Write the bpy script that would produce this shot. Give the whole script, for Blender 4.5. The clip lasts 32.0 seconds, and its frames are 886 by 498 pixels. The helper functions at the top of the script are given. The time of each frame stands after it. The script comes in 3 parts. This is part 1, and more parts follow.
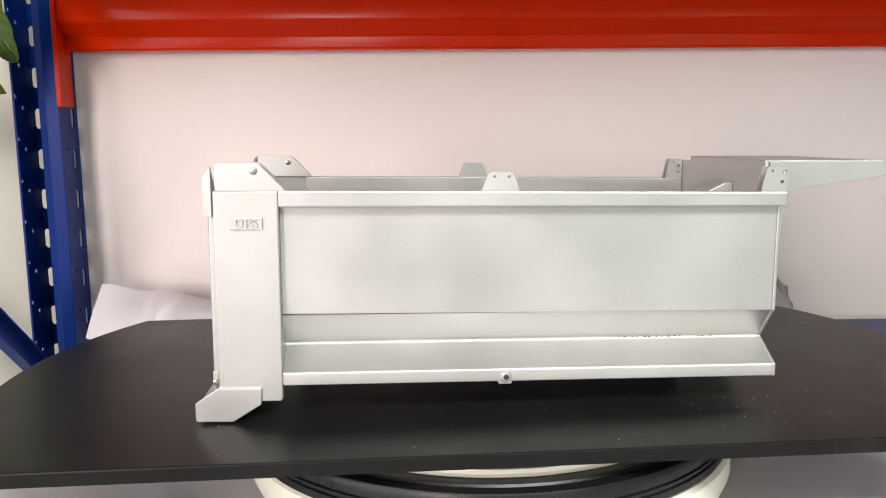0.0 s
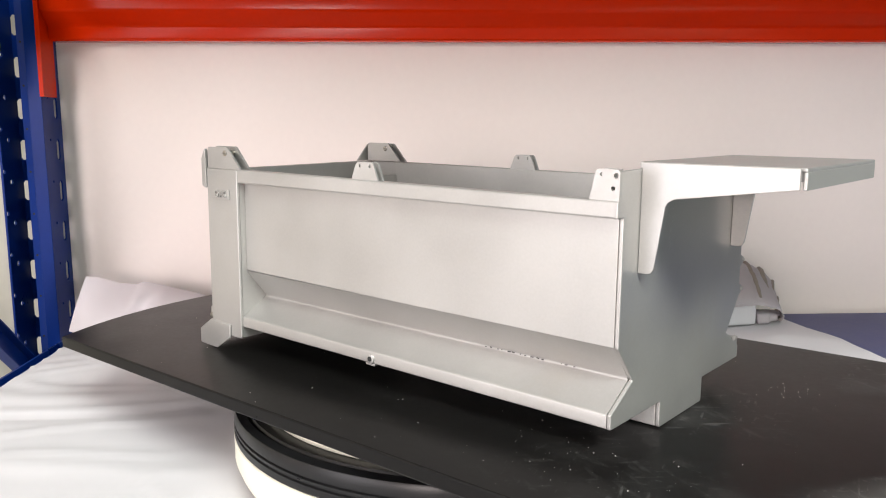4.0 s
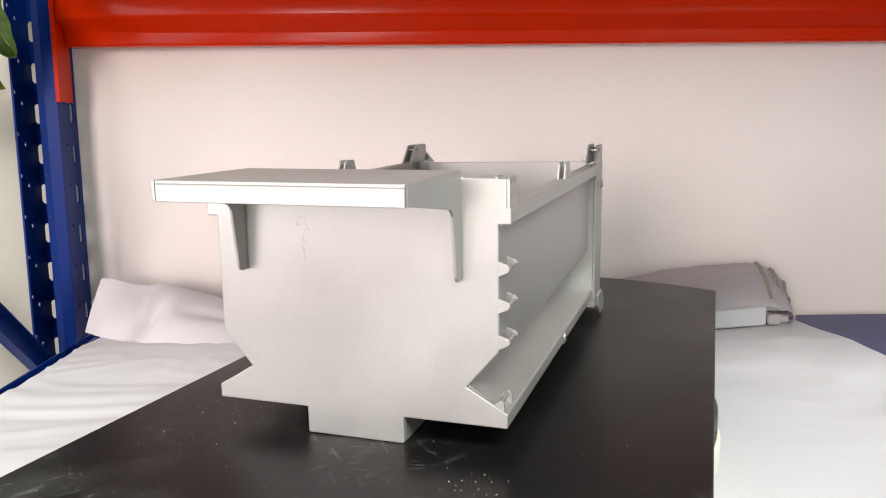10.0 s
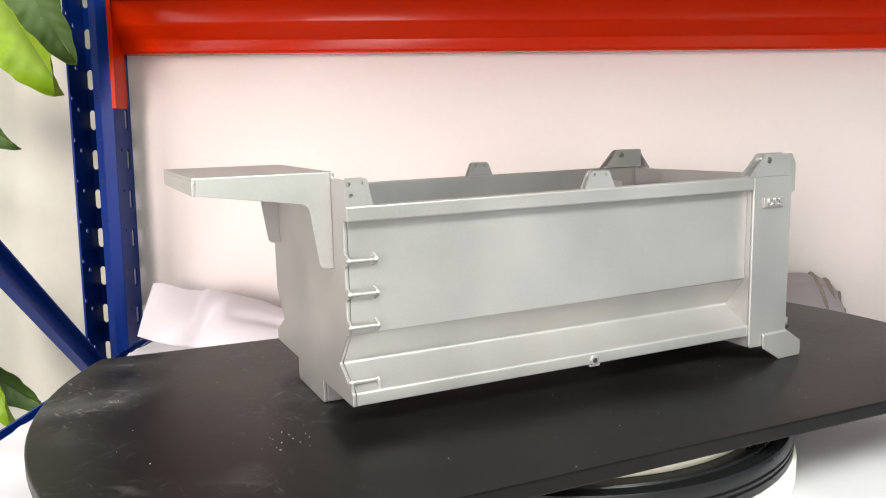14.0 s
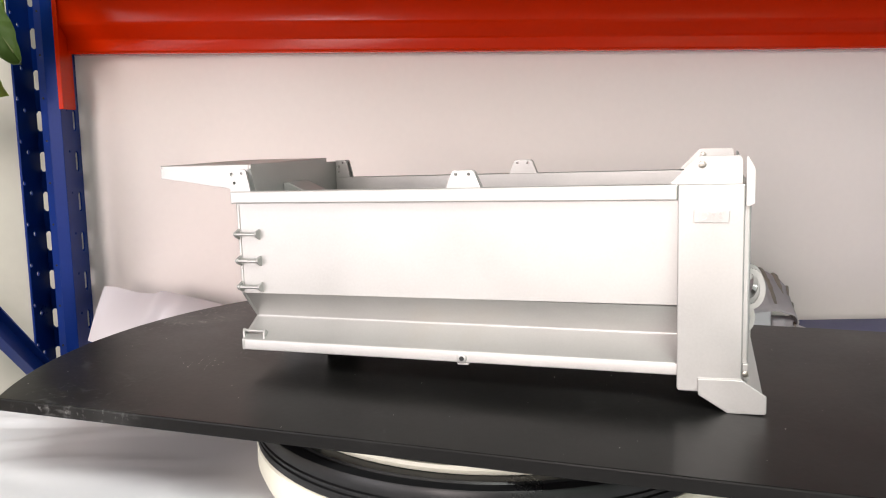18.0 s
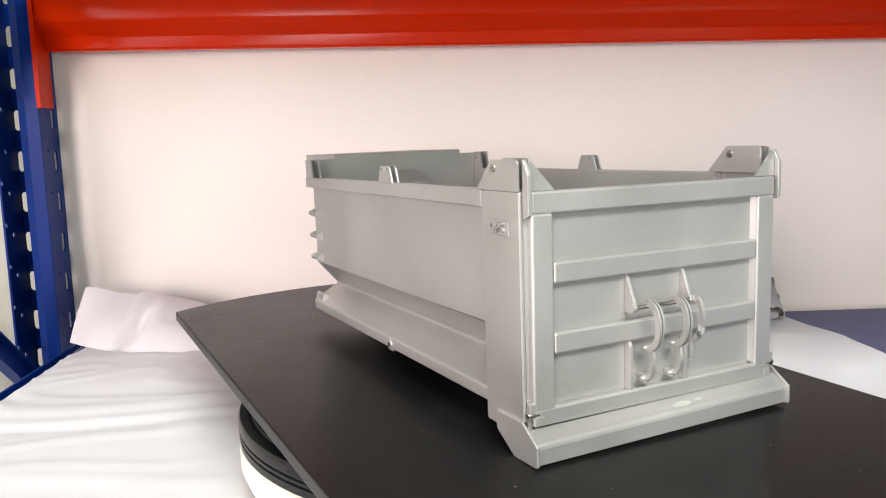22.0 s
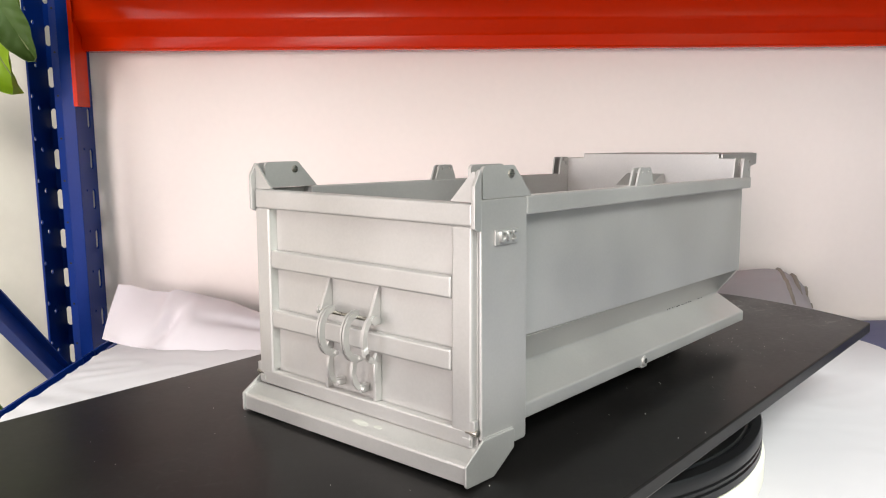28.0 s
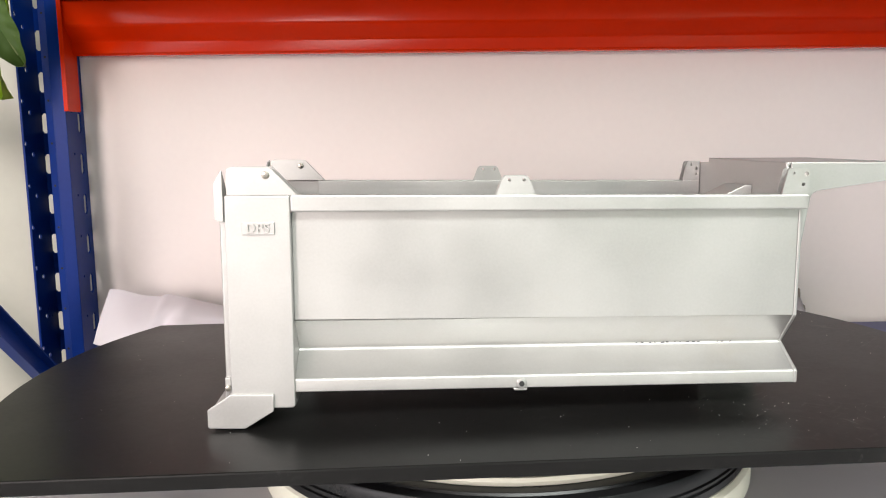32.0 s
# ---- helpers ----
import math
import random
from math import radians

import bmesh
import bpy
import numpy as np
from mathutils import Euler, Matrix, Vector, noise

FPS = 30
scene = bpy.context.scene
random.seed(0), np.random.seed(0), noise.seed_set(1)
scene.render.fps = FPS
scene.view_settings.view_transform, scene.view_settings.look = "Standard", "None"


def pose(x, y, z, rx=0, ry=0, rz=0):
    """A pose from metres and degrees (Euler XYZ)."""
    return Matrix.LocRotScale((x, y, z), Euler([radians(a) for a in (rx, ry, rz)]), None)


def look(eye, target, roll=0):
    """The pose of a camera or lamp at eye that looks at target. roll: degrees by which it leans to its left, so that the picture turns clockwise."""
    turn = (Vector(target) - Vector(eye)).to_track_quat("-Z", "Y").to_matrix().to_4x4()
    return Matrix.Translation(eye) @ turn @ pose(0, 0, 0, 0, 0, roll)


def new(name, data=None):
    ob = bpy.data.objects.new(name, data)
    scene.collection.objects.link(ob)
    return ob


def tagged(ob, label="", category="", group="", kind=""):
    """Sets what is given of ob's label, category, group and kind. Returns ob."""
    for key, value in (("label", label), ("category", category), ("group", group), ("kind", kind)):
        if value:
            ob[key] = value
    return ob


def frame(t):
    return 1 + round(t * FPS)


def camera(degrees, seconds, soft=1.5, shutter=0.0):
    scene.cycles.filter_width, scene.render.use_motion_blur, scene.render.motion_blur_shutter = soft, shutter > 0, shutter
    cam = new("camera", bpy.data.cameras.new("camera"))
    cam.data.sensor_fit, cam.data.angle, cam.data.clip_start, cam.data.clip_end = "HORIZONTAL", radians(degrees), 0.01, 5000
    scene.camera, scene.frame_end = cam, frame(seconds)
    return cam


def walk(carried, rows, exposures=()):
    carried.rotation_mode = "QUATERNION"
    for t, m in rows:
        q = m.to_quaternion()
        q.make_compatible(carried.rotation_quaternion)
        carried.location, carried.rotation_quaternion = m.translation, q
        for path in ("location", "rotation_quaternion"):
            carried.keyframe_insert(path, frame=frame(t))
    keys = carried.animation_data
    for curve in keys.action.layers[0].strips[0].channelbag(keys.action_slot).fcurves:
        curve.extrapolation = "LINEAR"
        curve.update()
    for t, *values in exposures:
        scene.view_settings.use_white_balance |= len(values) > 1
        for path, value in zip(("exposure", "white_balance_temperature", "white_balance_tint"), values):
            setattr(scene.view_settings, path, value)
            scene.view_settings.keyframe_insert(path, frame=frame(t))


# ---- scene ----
U = 0.875  # plan units to metres: rack holes on a 50 mm pitch, a 1:14 model
cam = camera(58.18, 32.0, soft=1.1)
# seconds, camera x y z in plan units, its tilt, roll and heading, and the turntable's angle
PATH = [
    (0, -0.0502, -0.6596, 0.1968, 81.59, 0.47, -1.32, 2.66),
    (0.5, -0.0548, -0.6597, 0.1963, 81.62, 0.45, -1.43, -2.90),
    (1, -0.0540, -0.6627, 0.1971, 81.67, 0.49, -1.51, -8.54),
    (1.5, -0.0528, -0.6643, 0.1979, 81.73, 0.34, -1.75, -13.97),
    (2, -0.0532, -0.6657, 0.1978, 81.69, 0.33, -1.90, -19.49),
    (2.5, -0.0537, -0.6649, 0.1970, 81.60, 0.32, -2.04, -25.12),
    (3, -0.0532, -0.6581, 0.1959, 81.39, 0.40, -2.11, -30.84),
    (3.5, -0.0518, -0.6558, 0.1940, 81.30, 0.22, -2.20, -36.85),
    (5.5, -0.0538, -0.6533, 0.1935, 80.98, 0.20, -2.44, -59.86),
    (6, -0.0529, -0.6540, 0.1944, 80.91, 0.30, -2.48, -65.56),
    (6.5, -0.0517, -0.6521, 0.1948, 80.80, 0.42, -2.52, -71.22),
    (7, -0.0524, -0.6525, 0.1937, 80.81, 0.40, -2.54, -76.81),
    (7.5, -0.0501, -0.6562, 0.1945, 80.78, 0.38, -2.54, -82.39),
    (8, -0.0488, -0.6546, 0.1935, 80.84, 0.32, -2.49, -87.77),
    (8.5, -0.0474, -0.6560, 0.1947, 80.86, 0.31, -2.44, -93.08),
    (9, -0.0423, -0.6609, 0.1959, 80.98, 0.34, -2.11, -98.35),
    (9.5, -0.0406, -0.6615, 0.1960, 81.06, 0.42, -1.64, -104.24),
    (10, -0.0385, -0.6627, 0.1973, 81.22, 0.49, -0.92, -109.72),
    (10.5, -0.0432, -0.6638, 0.1973, 81.35, 0.51, -0.15, -115.44),
    (11, -0.0544, -0.6629, 0.1972, 81.48, 0.54, 0.55, -120.87),
    (11.5, -0.0650, -0.6614, 0.1962, 81.59, 0.49, 1.06, -126.31),
    (12, -0.0716, -0.6628, 0.1965, 81.70, 0.42, 1.21, -131.94),
    (12.5, -0.0691, -0.6663, 0.1968, 81.85, 0.43, 1.36, -137.21),
    (13, -0.0676, -0.6684, 0.1968, 81.95, 0.33, 1.19, -142.59),
    (13.5, -0.0698, -0.6636, 0.1955, 81.90, 0.36, 1.08, -148.02),
    (14, -0.0745, -0.6594, 0.1947, 81.86, 0.35, 0.89, -153.71),
    (14.5, -0.0713, -0.6612, 0.1961, 81.80, 0.37, 0.70, -159.57),
    (16.5, -0.0589, -0.6640, 0.1929, 81.89, 0.40, -1.04, -182.77),
    (17, -0.0607, -0.6644, 0.1934, 81.87, 0.43, -1.28, -188.69),
    (17.5, -0.0612, -0.6643, 0.1929, 81.92, 0.43, -1.55, -194.44),
    (18, -0.0615, -0.6616, 0.1935, 81.87, 0.59, -1.73, -200.03),
    (18.5, -0.0608, -0.6611, 0.1928, 81.87, 0.63, -1.86, -205.72),
    (19, -0.0576, -0.6618, 0.1923, 81.85, 0.70, -2.08, -211.35),
    (19.5, -0.0556, -0.6618, 0.1922, 81.81, 0.81, -2.24, -217.21),
    (20, -0.0535, -0.6633, 0.1926, 81.73, 0.97, -2.39, -223.29),
    (20.5, -0.0530, -0.6623, 0.1942, 81.62, 1.06, -2.49, -228.76),
    (21, -0.0567, -0.6571, 0.1941, 81.55, 1.09, -2.52, -234.46),
    (21.5, -0.0569, -0.6551, 0.1931, 81.51, 1.12, -2.57, -240.19),
    (22, -0.0563, -0.6543, 0.1947, 81.45, 1.18, -2.64, -245.64),
    (22.5, -0.0577, -0.6548, 0.1951, 81.47, 1.17, -2.58, -251.09),
    (23, -0.0556, -0.6558, 0.1953, 81.48, 1.16, -2.51, -256.61),
    (23.5, -0.0521, -0.6573, 0.1957, 81.48, 1.11, -2.38, -261.99),
    (24, -0.0521, -0.6583, 0.1957, 81.57, 0.99, -2.28, -267.15),
    (24.5, -0.0551, -0.6555, 0.1951, 81.54, 0.88, -2.16, -272.39),
    (25, -0.0604, -0.6522, 0.1947, 81.52, 0.78, -2.07, -277.76),
    (25.5, -0.0655, -0.6496, 0.1938, 81.47, 0.58, -2.08, -283.06),
    (27.5, -0.0738, -0.6494, 0.1946, 81.51, 0.39, -1.36, -306.71),
    (28, -0.0707, -0.6523, 0.1962, 81.62, 0.48, -1.09, -312.42),
    (28.5, -0.0677, -0.6565, 0.1973, 81.80, 0.51, -1.02, -318.25),
    (29, -0.0641, -0.6563, 0.1974, 81.91, 0.49, -0.99, -323.65),
    (29.5, -0.0630, -0.6554, 0.1972, 81.92, 0.54, -0.99, -329.36),
    (30, -0.0654, -0.6546, 0.1962, 81.94, 0.53, -1.04, -335.00),
    (30.5, -0.0665, -0.6515, 0.1951, 81.93, 0.56, -1.00, -340.64),
    (31, -0.0615, -0.6533, 0.1971, 81.82, 0.67, -1.01, -346.58),
    (31.5, -0.0590, -0.6516, 0.1973, 81.76, 0.77, -1.06, -352.51),
    (32, -0.0594, -0.6511, 0.1969, 81.80, 0.73, -1.16, -358.17),
]
# stops by which the camera opens up
EXPOSURES = [(0.0, 0.02), (1.0, -0.03), (3.0, -0.06), (4.5, 0.12), (6.0, 0.28), (8.0, 0.17), (9.0, 0.02), (10.0, 0.0), (11.0, 0.02), (12.0, 0.15), (13.0, 0.32), (14.5, 0.32), (17.0, 0.03), (19.0, -0.01), (22.0, 0.16), (24.0, 0.08), (25.0, 0.02), (27.5, 0.08), (29.0, 0.3), (30.5, 0.27), (32.0, 0.1)]
walk(cam, [(t, pose(x * U, y * U, z * U, a, b, c)) for t, x, y, z, a, b, c, s in PATH], EXPOSURES)

# ---- light ----
world = bpy.data.worlds.new("world")
scene.world = world
world.use_nodes = True
wn = world.node_tree.nodes
wsky = wn.new("ShaderNodeTexSky")
wsky.sky_type = "NISHITA"
wsky.sun_disc = False
wsky.sun_elevation = radians(40)
wsky.sun_rotation = radians(150)
world.node_tree.links.new(wsky.outputs[0], wn["Background"].inputs[0])
wn["Background"].inputs[1].default_value = 0.05
scene.view_settings.exposure = 0.0


def window_light(name, at, to, w, h, power, color):
    data = bpy.data.lights.new(name, "AREA")
    data.shape, data.size, data.size_y = "RECTANGLE", w, h
    data.energy, data.color = power, color
    ob = new(name, data)
    ob.matrix_world = look(at, to)
    return ob


# daylight through the windows behind and beside the camera, and the room's ceiling light
window_light("window_light_left", (-1.5, -3.42, 0.62), (-1.5, 0, 0.62), 0.85, 1.4, 80, (1.0, 0.87, 0.845))
window_light("window_light_west", (-2.52, -2.0, 0.5), (0, -2.0, 0.5), 1.9, 1.6, 49, (1.0, 0.945, 0.98))
window_light("window_light_right", (1.7, -3.42, 0.6), (1.7, 0, 0.6), 1.3, 1.5, 11.0, (0.74, 1.0, 0.80))
# added fill from the unseen right, lifts right-facing faces a little
window_light("fill_light_east", (2.52, -1.0, 0.35), (0, -1.0, 0.35), 1.6, 1.9, 2.0, (0.78, 1.0, 0.84))
window_light("ceiling_light", (0.6, -2.0, 1.84), (0.6, -1.999, 0), 1.6, 0.9, 152, (0.955, 1.0, 0.955))


# ---- materials ----
def material(name, color, rough=0.5, metal=0.0, vary=0.06, scale=6.0, fine=90.0, bump=0.02, rvary=0.08, spec=0.5, stain=None):
    m = bpy.data.materials.new(name)
    m.use_nodes = True
    nt = m.node_tree
    n, l = nt.nodes, nt.links
    bs = n["Principled BSDF"]
    co = n.new("ShaderNodeTexCoord")
    big, small = n.new("ShaderNodeTexNoise"), n.new("ShaderNodeTexNoise")
    big.inputs["Scale"].default_value, small.inputs["Scale"].default_value = scale, fine
    big.inputs["Detail"].default_value, small.inputs["Detail"].default_value = 5, 3
    for q in (big, small):
        l.new(co.outputs["Object"], q.inputs["Vector"])
    add = n.new("ShaderNodeMath")
    add.operation = "MULTIPLY_ADD"
    add.inputs[1].default_value = 0.3
    l.new(small.outputs[0], add.inputs[0])
    l.new(big.outputs[0], add.inputs[2])
    ramp = n.new("ShaderNodeMapRange")
    ramp.inputs[1].default_value, ramp.inputs[2].default_value = 0.4, 0.9
    ramp.inputs[3].default_value, ramp.inputs[4].default_value = 1 - vary, 1 + vary
    l.new(add.outputs[0], ramp.inputs[0])
    hsv = n.new("ShaderNodeHueSaturation")
    hsv.inputs["Color"].default_value = (*color, 1)
    l.new(ramp.outputs[0], hsv.inputs["Value"])
    out = hsv.outputs[0]
    if stain:
        mix = n.new("ShaderNodeMix")
        mix.data_type = "RGBA"
        mk = n.new("ShaderNodeTexNoise")
        mk.inputs["Scale"].default_value = stain[1]
        mk.inputs["Detail"].default_value = 8
        mk.inputs["Roughness"].default_value = 0.7
        l.new(co.outputs["Object"], mk.inputs["Vector"])
        mr = n.new("ShaderNodeMapRange")
        mr.inputs[1].default_value, mr.inputs[2].default_value = stain[2], stain[3]
        mr.inputs[4].default_value = stain[4]
        l.new(mk.outputs[0], mr.inputs[0])
        l.new(mr.outputs[0], mix.inputs[0])
        l.new(out, mix.inputs[6])
        mix.inputs[7].default_value = (*stain[0], 1)
        out = mix.outputs[2]
    l.new(out, bs.inputs["Base Color"])
    rr = n.new("ShaderNodeMapRange")
    rr.inputs[1].default_value, rr.inputs[2].default_value = 0.3, 0.9
    rr.inputs[3].default_value, rr.inputs[4].default_value = max(rough - rvary, 0.02), rough + rvary
    l.new(add.outputs[0], rr.inputs[0])
    l.new(rr.outputs[0], bs.inputs["Roughness"])
    bs.inputs["Metallic"].default_value = metal
    bs.inputs["Specular IOR Level"].default_value = spec
    if bump:
        b = n.new("ShaderNodeBump")
        b.inputs["Strength"].default_value = bump
        b.inputs["Distance"].default_value = 0.0004
        l.new(add.outputs[0], b.inputs["Height"])
        l.new(b.outputs[0], bs.inputs["Normal"])
    return m


SILVER = material("silver_paint", (0.438, 0.428, 0.416), 0.39, 0.66, 0.10, 14, 600, 0.08, 0.10, stain=((0.42, 0.37, 0.31), 11, 0.58, 0.76, 0.3))
BARE = material("bare_primer", (0.46, 0.46, 0.42), 0.55, 0.45, 0.08, 90, 600, 0.03)
STEEL = material("polished_steel", (0.36, 0.34, 0.3), 0.28, 1.0, 0.05, 60, 900, 0.02)
BOLT = material("dark_bolt", (0.22, 0.21, 0.2), 0.35, 0.9, 0.1, 200, 900, 0.02)
HOLE = material("drilled_hole", (0.02, 0.02, 0.02), 0.8, 0.0, 0.05)
BLACK = material("black_board", (0.0065, 0.0061, 0.0059), 0.32, 0.0, 0.2, 9, 260, 0.0, 0.07, spec=0.125)


def scuffs(m, tint, strength):
    """Pale wiped streaks and scratches, thicker towards one end, over a dark base."""
    n, l = m.node_tree.nodes, m.node_tree.links
    bs = n["Principled BSDF"]
    base = bs.inputs["Base Color"].links[0].from_socket
    co = n.new("ShaderNodeTexCoord")
    fac = None
    for turn, sc, lo, hi, amt in ((0.5, (40, 150, 200), 0.60, 0.78, 0.5), (-0.7, (50, 260, 200), 0.62, 0.76, 0.7), (0.1, (10, 15, 1), 0.48, 0.78, 0.36), (1.3, (60, 330, 200), 0.64, 0.76, 0.8), (0.0, (210, 240, 200), 0.63, 0.74, 0.6)):
        mp = n.new("ShaderNodeMapping")
        mp.inputs["Rotation"].default_value = (0, 0, turn)
        tex = n.new("ShaderNodeTexNoise")
        tex.inputs["Scale"].default_value = 1.0
        tex.inputs["Detail"].default_value = 6
        l.new(co.outputs["Object"], mp.inputs["Vector"])
        sv = n.new("ShaderNodeVectorMath")
        sv.operation = "MULTIPLY"
        sv.inputs[1].default_value = sc
        l.new(mp.outputs[0], sv.inputs[0])
        l.new(sv.outputs[0], tex.inputs["Vector"])
        r = n.new("ShaderNodeMapRange")
        r.inputs[1].default_value, r.inputs[2].default_value, r.inputs[4].default_value = lo, hi, amt
        l.new(tex.outputs[0], r.inputs[0])
        if fac is None:
            fac = r.outputs[0]
        else:
            a = n.new("ShaderNodeMath")
            a.operation = "ADD"
            l.new(fac, a.inputs[0])
            l.new(r.outputs[0], a.inputs[1])
            fac = a.outputs[0]
    where = n.new("ShaderNodeTexNoise")
    where.inputs["Scale"].default_value = 9.0
    l.new(co.outputs["Object"], where.inputs["Vector"])
    sep = n.new("ShaderNodeSeparateXYZ")
    l.new(co.outputs["Object"], sep.inputs[0])
    end = n.new("ShaderNodeMapRange")
    end.inputs[1].default_value, end.inputs[2].default_value = 0.12, 0.29
    end.inputs[3].default_value, end.inputs[4].default_value = 0.08, 1.0
    l.new(sep.outputs[0], end.inputs[0])
    spot = n.new("ShaderNodeMapRange")
    spot.inputs[1].default_value, spot.inputs[2].default_value = 0.46, 0.64
    l.new(where.outputs[0], spot.inputs[0])
    for other in (end.outputs[0], spot.outputs[0]):
        q = n.new("ShaderNodeMath")
        q.operation = "MULTIPLY"
        l.new(fac, q.inputs[0])
        l.new(other, q.inputs[1])
        fac = q.outputs[0]
    q = n.new("ShaderNodeMath")
    q.operation = "MULTIPLY"
    q.use_clamp = True
    q.inputs[1].default_value = strength
    l.new(fac, q.inputs[0])
    mix = n.new("ShaderNodeMix")
    mix.data_type = "RGBA"
    l.new(q.outputs[0], mix.inputs[0])
    l.new(base, mix.inputs[6])
    mix.inputs[7].default_value = (*tint, 1)
    l.new(mix.outputs[2], bs.inputs["Base Color"])


scuffs(BLACK, (0.22, 0.215, 0.21), 0.9)
RUBBER = material("black_plastic", (0.007, 0.007, 0.0075), 0.3, 0.0, 0.1, 20, 400, 0.0, spec=0.3)
CREAM = material("cream_plastic", (0.78, 0.76, 0.64), 0.4, 0.0, 0.04, 8, 300, 0.02)
RED = material("red_enamel", (0.60, 0.022, 0.0005), 0.18, 0.0, 0.07, 5, 160, 0.0, 0.05, spec=0.14)
BLUE = material("blue_enamel", (0.0025, 0.022, 0.165), 0.3, 0.0, 0.12, 9, 220, 0.0, 0.06, spec=0.13)
NAVY = material("blue_deck", (0.03, 0.04, 0.15), 0.45, 0.0, 0.12, 6, 150, 0.04)
WALL = material("white_wall", (0.925, 0.840, 0.802), 0.75, 0.0, 0.03, 2.5, 120, 0.03)
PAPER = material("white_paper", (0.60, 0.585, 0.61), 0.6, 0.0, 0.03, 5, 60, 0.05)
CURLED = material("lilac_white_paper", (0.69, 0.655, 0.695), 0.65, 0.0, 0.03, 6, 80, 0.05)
CLOTH = material("lilac_cloth", (0.43, 0.39, 0.41), 0.75, 0.0, 0.05, 9, 200, 0.08)
TAN = material("beige_cloth", (0.30, 0.26, 0.225), 0.8, 0.0, 0.2, 30, 300, 0.1)
# mid-grey for the unseen south wall, set by the bounce it should give
ROOM = material("room_paint", (0.36, 0.35, 0.335), 0.8, 0.0, 0.03, 1.0, 60, 0.02)
CEILING = material("white_ceiling_paint", (0.78, 0.78, 0.76), 0.85, 0.0, 0.03, 1.0, 60, 0.02)
# darkened so that right-facing metal reflects little light
DARKENED = material("dark_reflection_paint", (0.09, 0.11, 0.10), 0.7, 0.0, 0.05, 1.0, 60, 0.02)
HALL = material("pale_grey_paint", (0.5, 0.49, 0.425), 0.75, 0.0, 0.08, 2.0, 60, 0.02)
# very dark green for the unseen east wall, keeps fill light low
LOW_BOUNCE = material("low_bounce_green_paint", (0.08, 0.10, 0.09), 0.75, 0.0, 0.04, 1.0, 60, 0.02)
# pale, to throw light back down on upward-facing metal
BOUNCE_BOARD = material("pale_bounce_board", (0.58, 0.62, 0.59), 0.6, 0.0, 0.06, 4, 120, 0.03)
FLOOR = material("room_floor", (0.14, 0.14, 0.13), 0.5, 0.0, 0.08, 2.0, 60, 0.02)
LEAF = material("leaf_green", (0.17, 0.27, 0.010), 0.5, 0.0, 0.25, 12, 150, 0.1, spec=0.3)
LEAF_DARK = material("leaf_dark", (0.045, 0.085, 0.015), 0.55, 0.0, 0.25, 12, 150, 0.1, spec=0.3)
STEM = material("stem_green", (0.12, 0.15, 0.05), 0.6, 0.0, 0.2, 30, 200, 0.1)
DUST = material("dust_speck", (0.7, 0.68, 0.64), 0.8, 0.0, 0.05)


# ---- mesh helpers, in plan units ----
def part(name, bm, mat, parent=None, label="", smooth=False, at=None):
    bmesh.ops.recalc_face_normals(bm, faces=bm.faces)
    bm.transform(Matrix.Scale(U, 4))
    me = bpy.data.meshes.new(name)
    bm.to_mesh(me)
    bm.free()
    if smooth:
        me.shade_smooth()
        me.set_sharp_from_angle(angle=radians(35))
    me.materials.append(mat)
    ob = new(name, me)
    if at is not None:
        ob.matrix_world = at
    if parent:
        ob.parent = parent
    if label:
        ob["label"] = label
    return ob


def box(x0, x1, y0, y1, z0, z1, bevel=0.0, bm=None, seg=2):
    one = bmesh.new()
    bmesh.ops.create_cube(one, size=1)
    for v in one.verts:
        v.co = ((x0 + x1) / 2 + v.co.x * (x1 - x0), (y0 + y1) / 2 + v.co.y * (y1 - y0), (z0 + z1) / 2 + v.co.z * (z1 - z0))
    if bevel:
        bmesh.ops.bevel(one, geom=one.edges[:], offset=bevel, segments=seg, affect="EDGES", profile=0.5)
    return join(bm, one)


def join(bm, one):
    if bm is None:
        return one
    me = bpy.data.meshes.new("join")
    one.to_mesh(me)
    one.free()
    bm.from_mesh(me)
    bpy.data.meshes.remove(me)
    return bm


def circle(cx, cy, r, n=14):
    return [(cx + r * math.cos(2 * math.pi * k / n), cy + r * math.sin(2 * math.pi * k / n)) for k in range(n)]


def slab(outline, plane, a, b, holes=(), bm=None, bevel=0.0):
    """A plate: an outline in the plane "xz", "yz" or "xy" from a to b along the third axis, with holes through it."""
    put = {"xz": lambda p, d: (p[0], d, p[1]), "yz": lambda p, d: (d, p[0], p[1]), "xy": lambda p, d: (p[0], p[1], d)}[plane]
    one = bmesh.new()
    edges = []
    for loop in (outline, *holes):
        vs = [one.verts.new(put(p, a)) for p in loop]
        edges += [one.edges.new((vs[k], vs[(k + 1) % len(vs)])) for k in range(len(vs))]
    if holes:
        bmesh.ops.triangle_fill(one, use_beauty=True, use_dissolve=False, edges=edges)
    else:
        one.faces.new([e.verts[0] for e in edges])
    ex = bmesh.ops.extrude_face_region(one, geom=one.faces[:])
    step = Vector(put((0, 0), b - a))
    for v in ex["geom"]:
        if isinstance(v, bmesh.types.BMVert):
            v.co += step
    if bevel and not holes:
        bmesh.ops.bevel(one, geom=one.edges[:], offset=bevel, segments=2, affect="EDGES", profile=0.5)
    return join(bm, one)


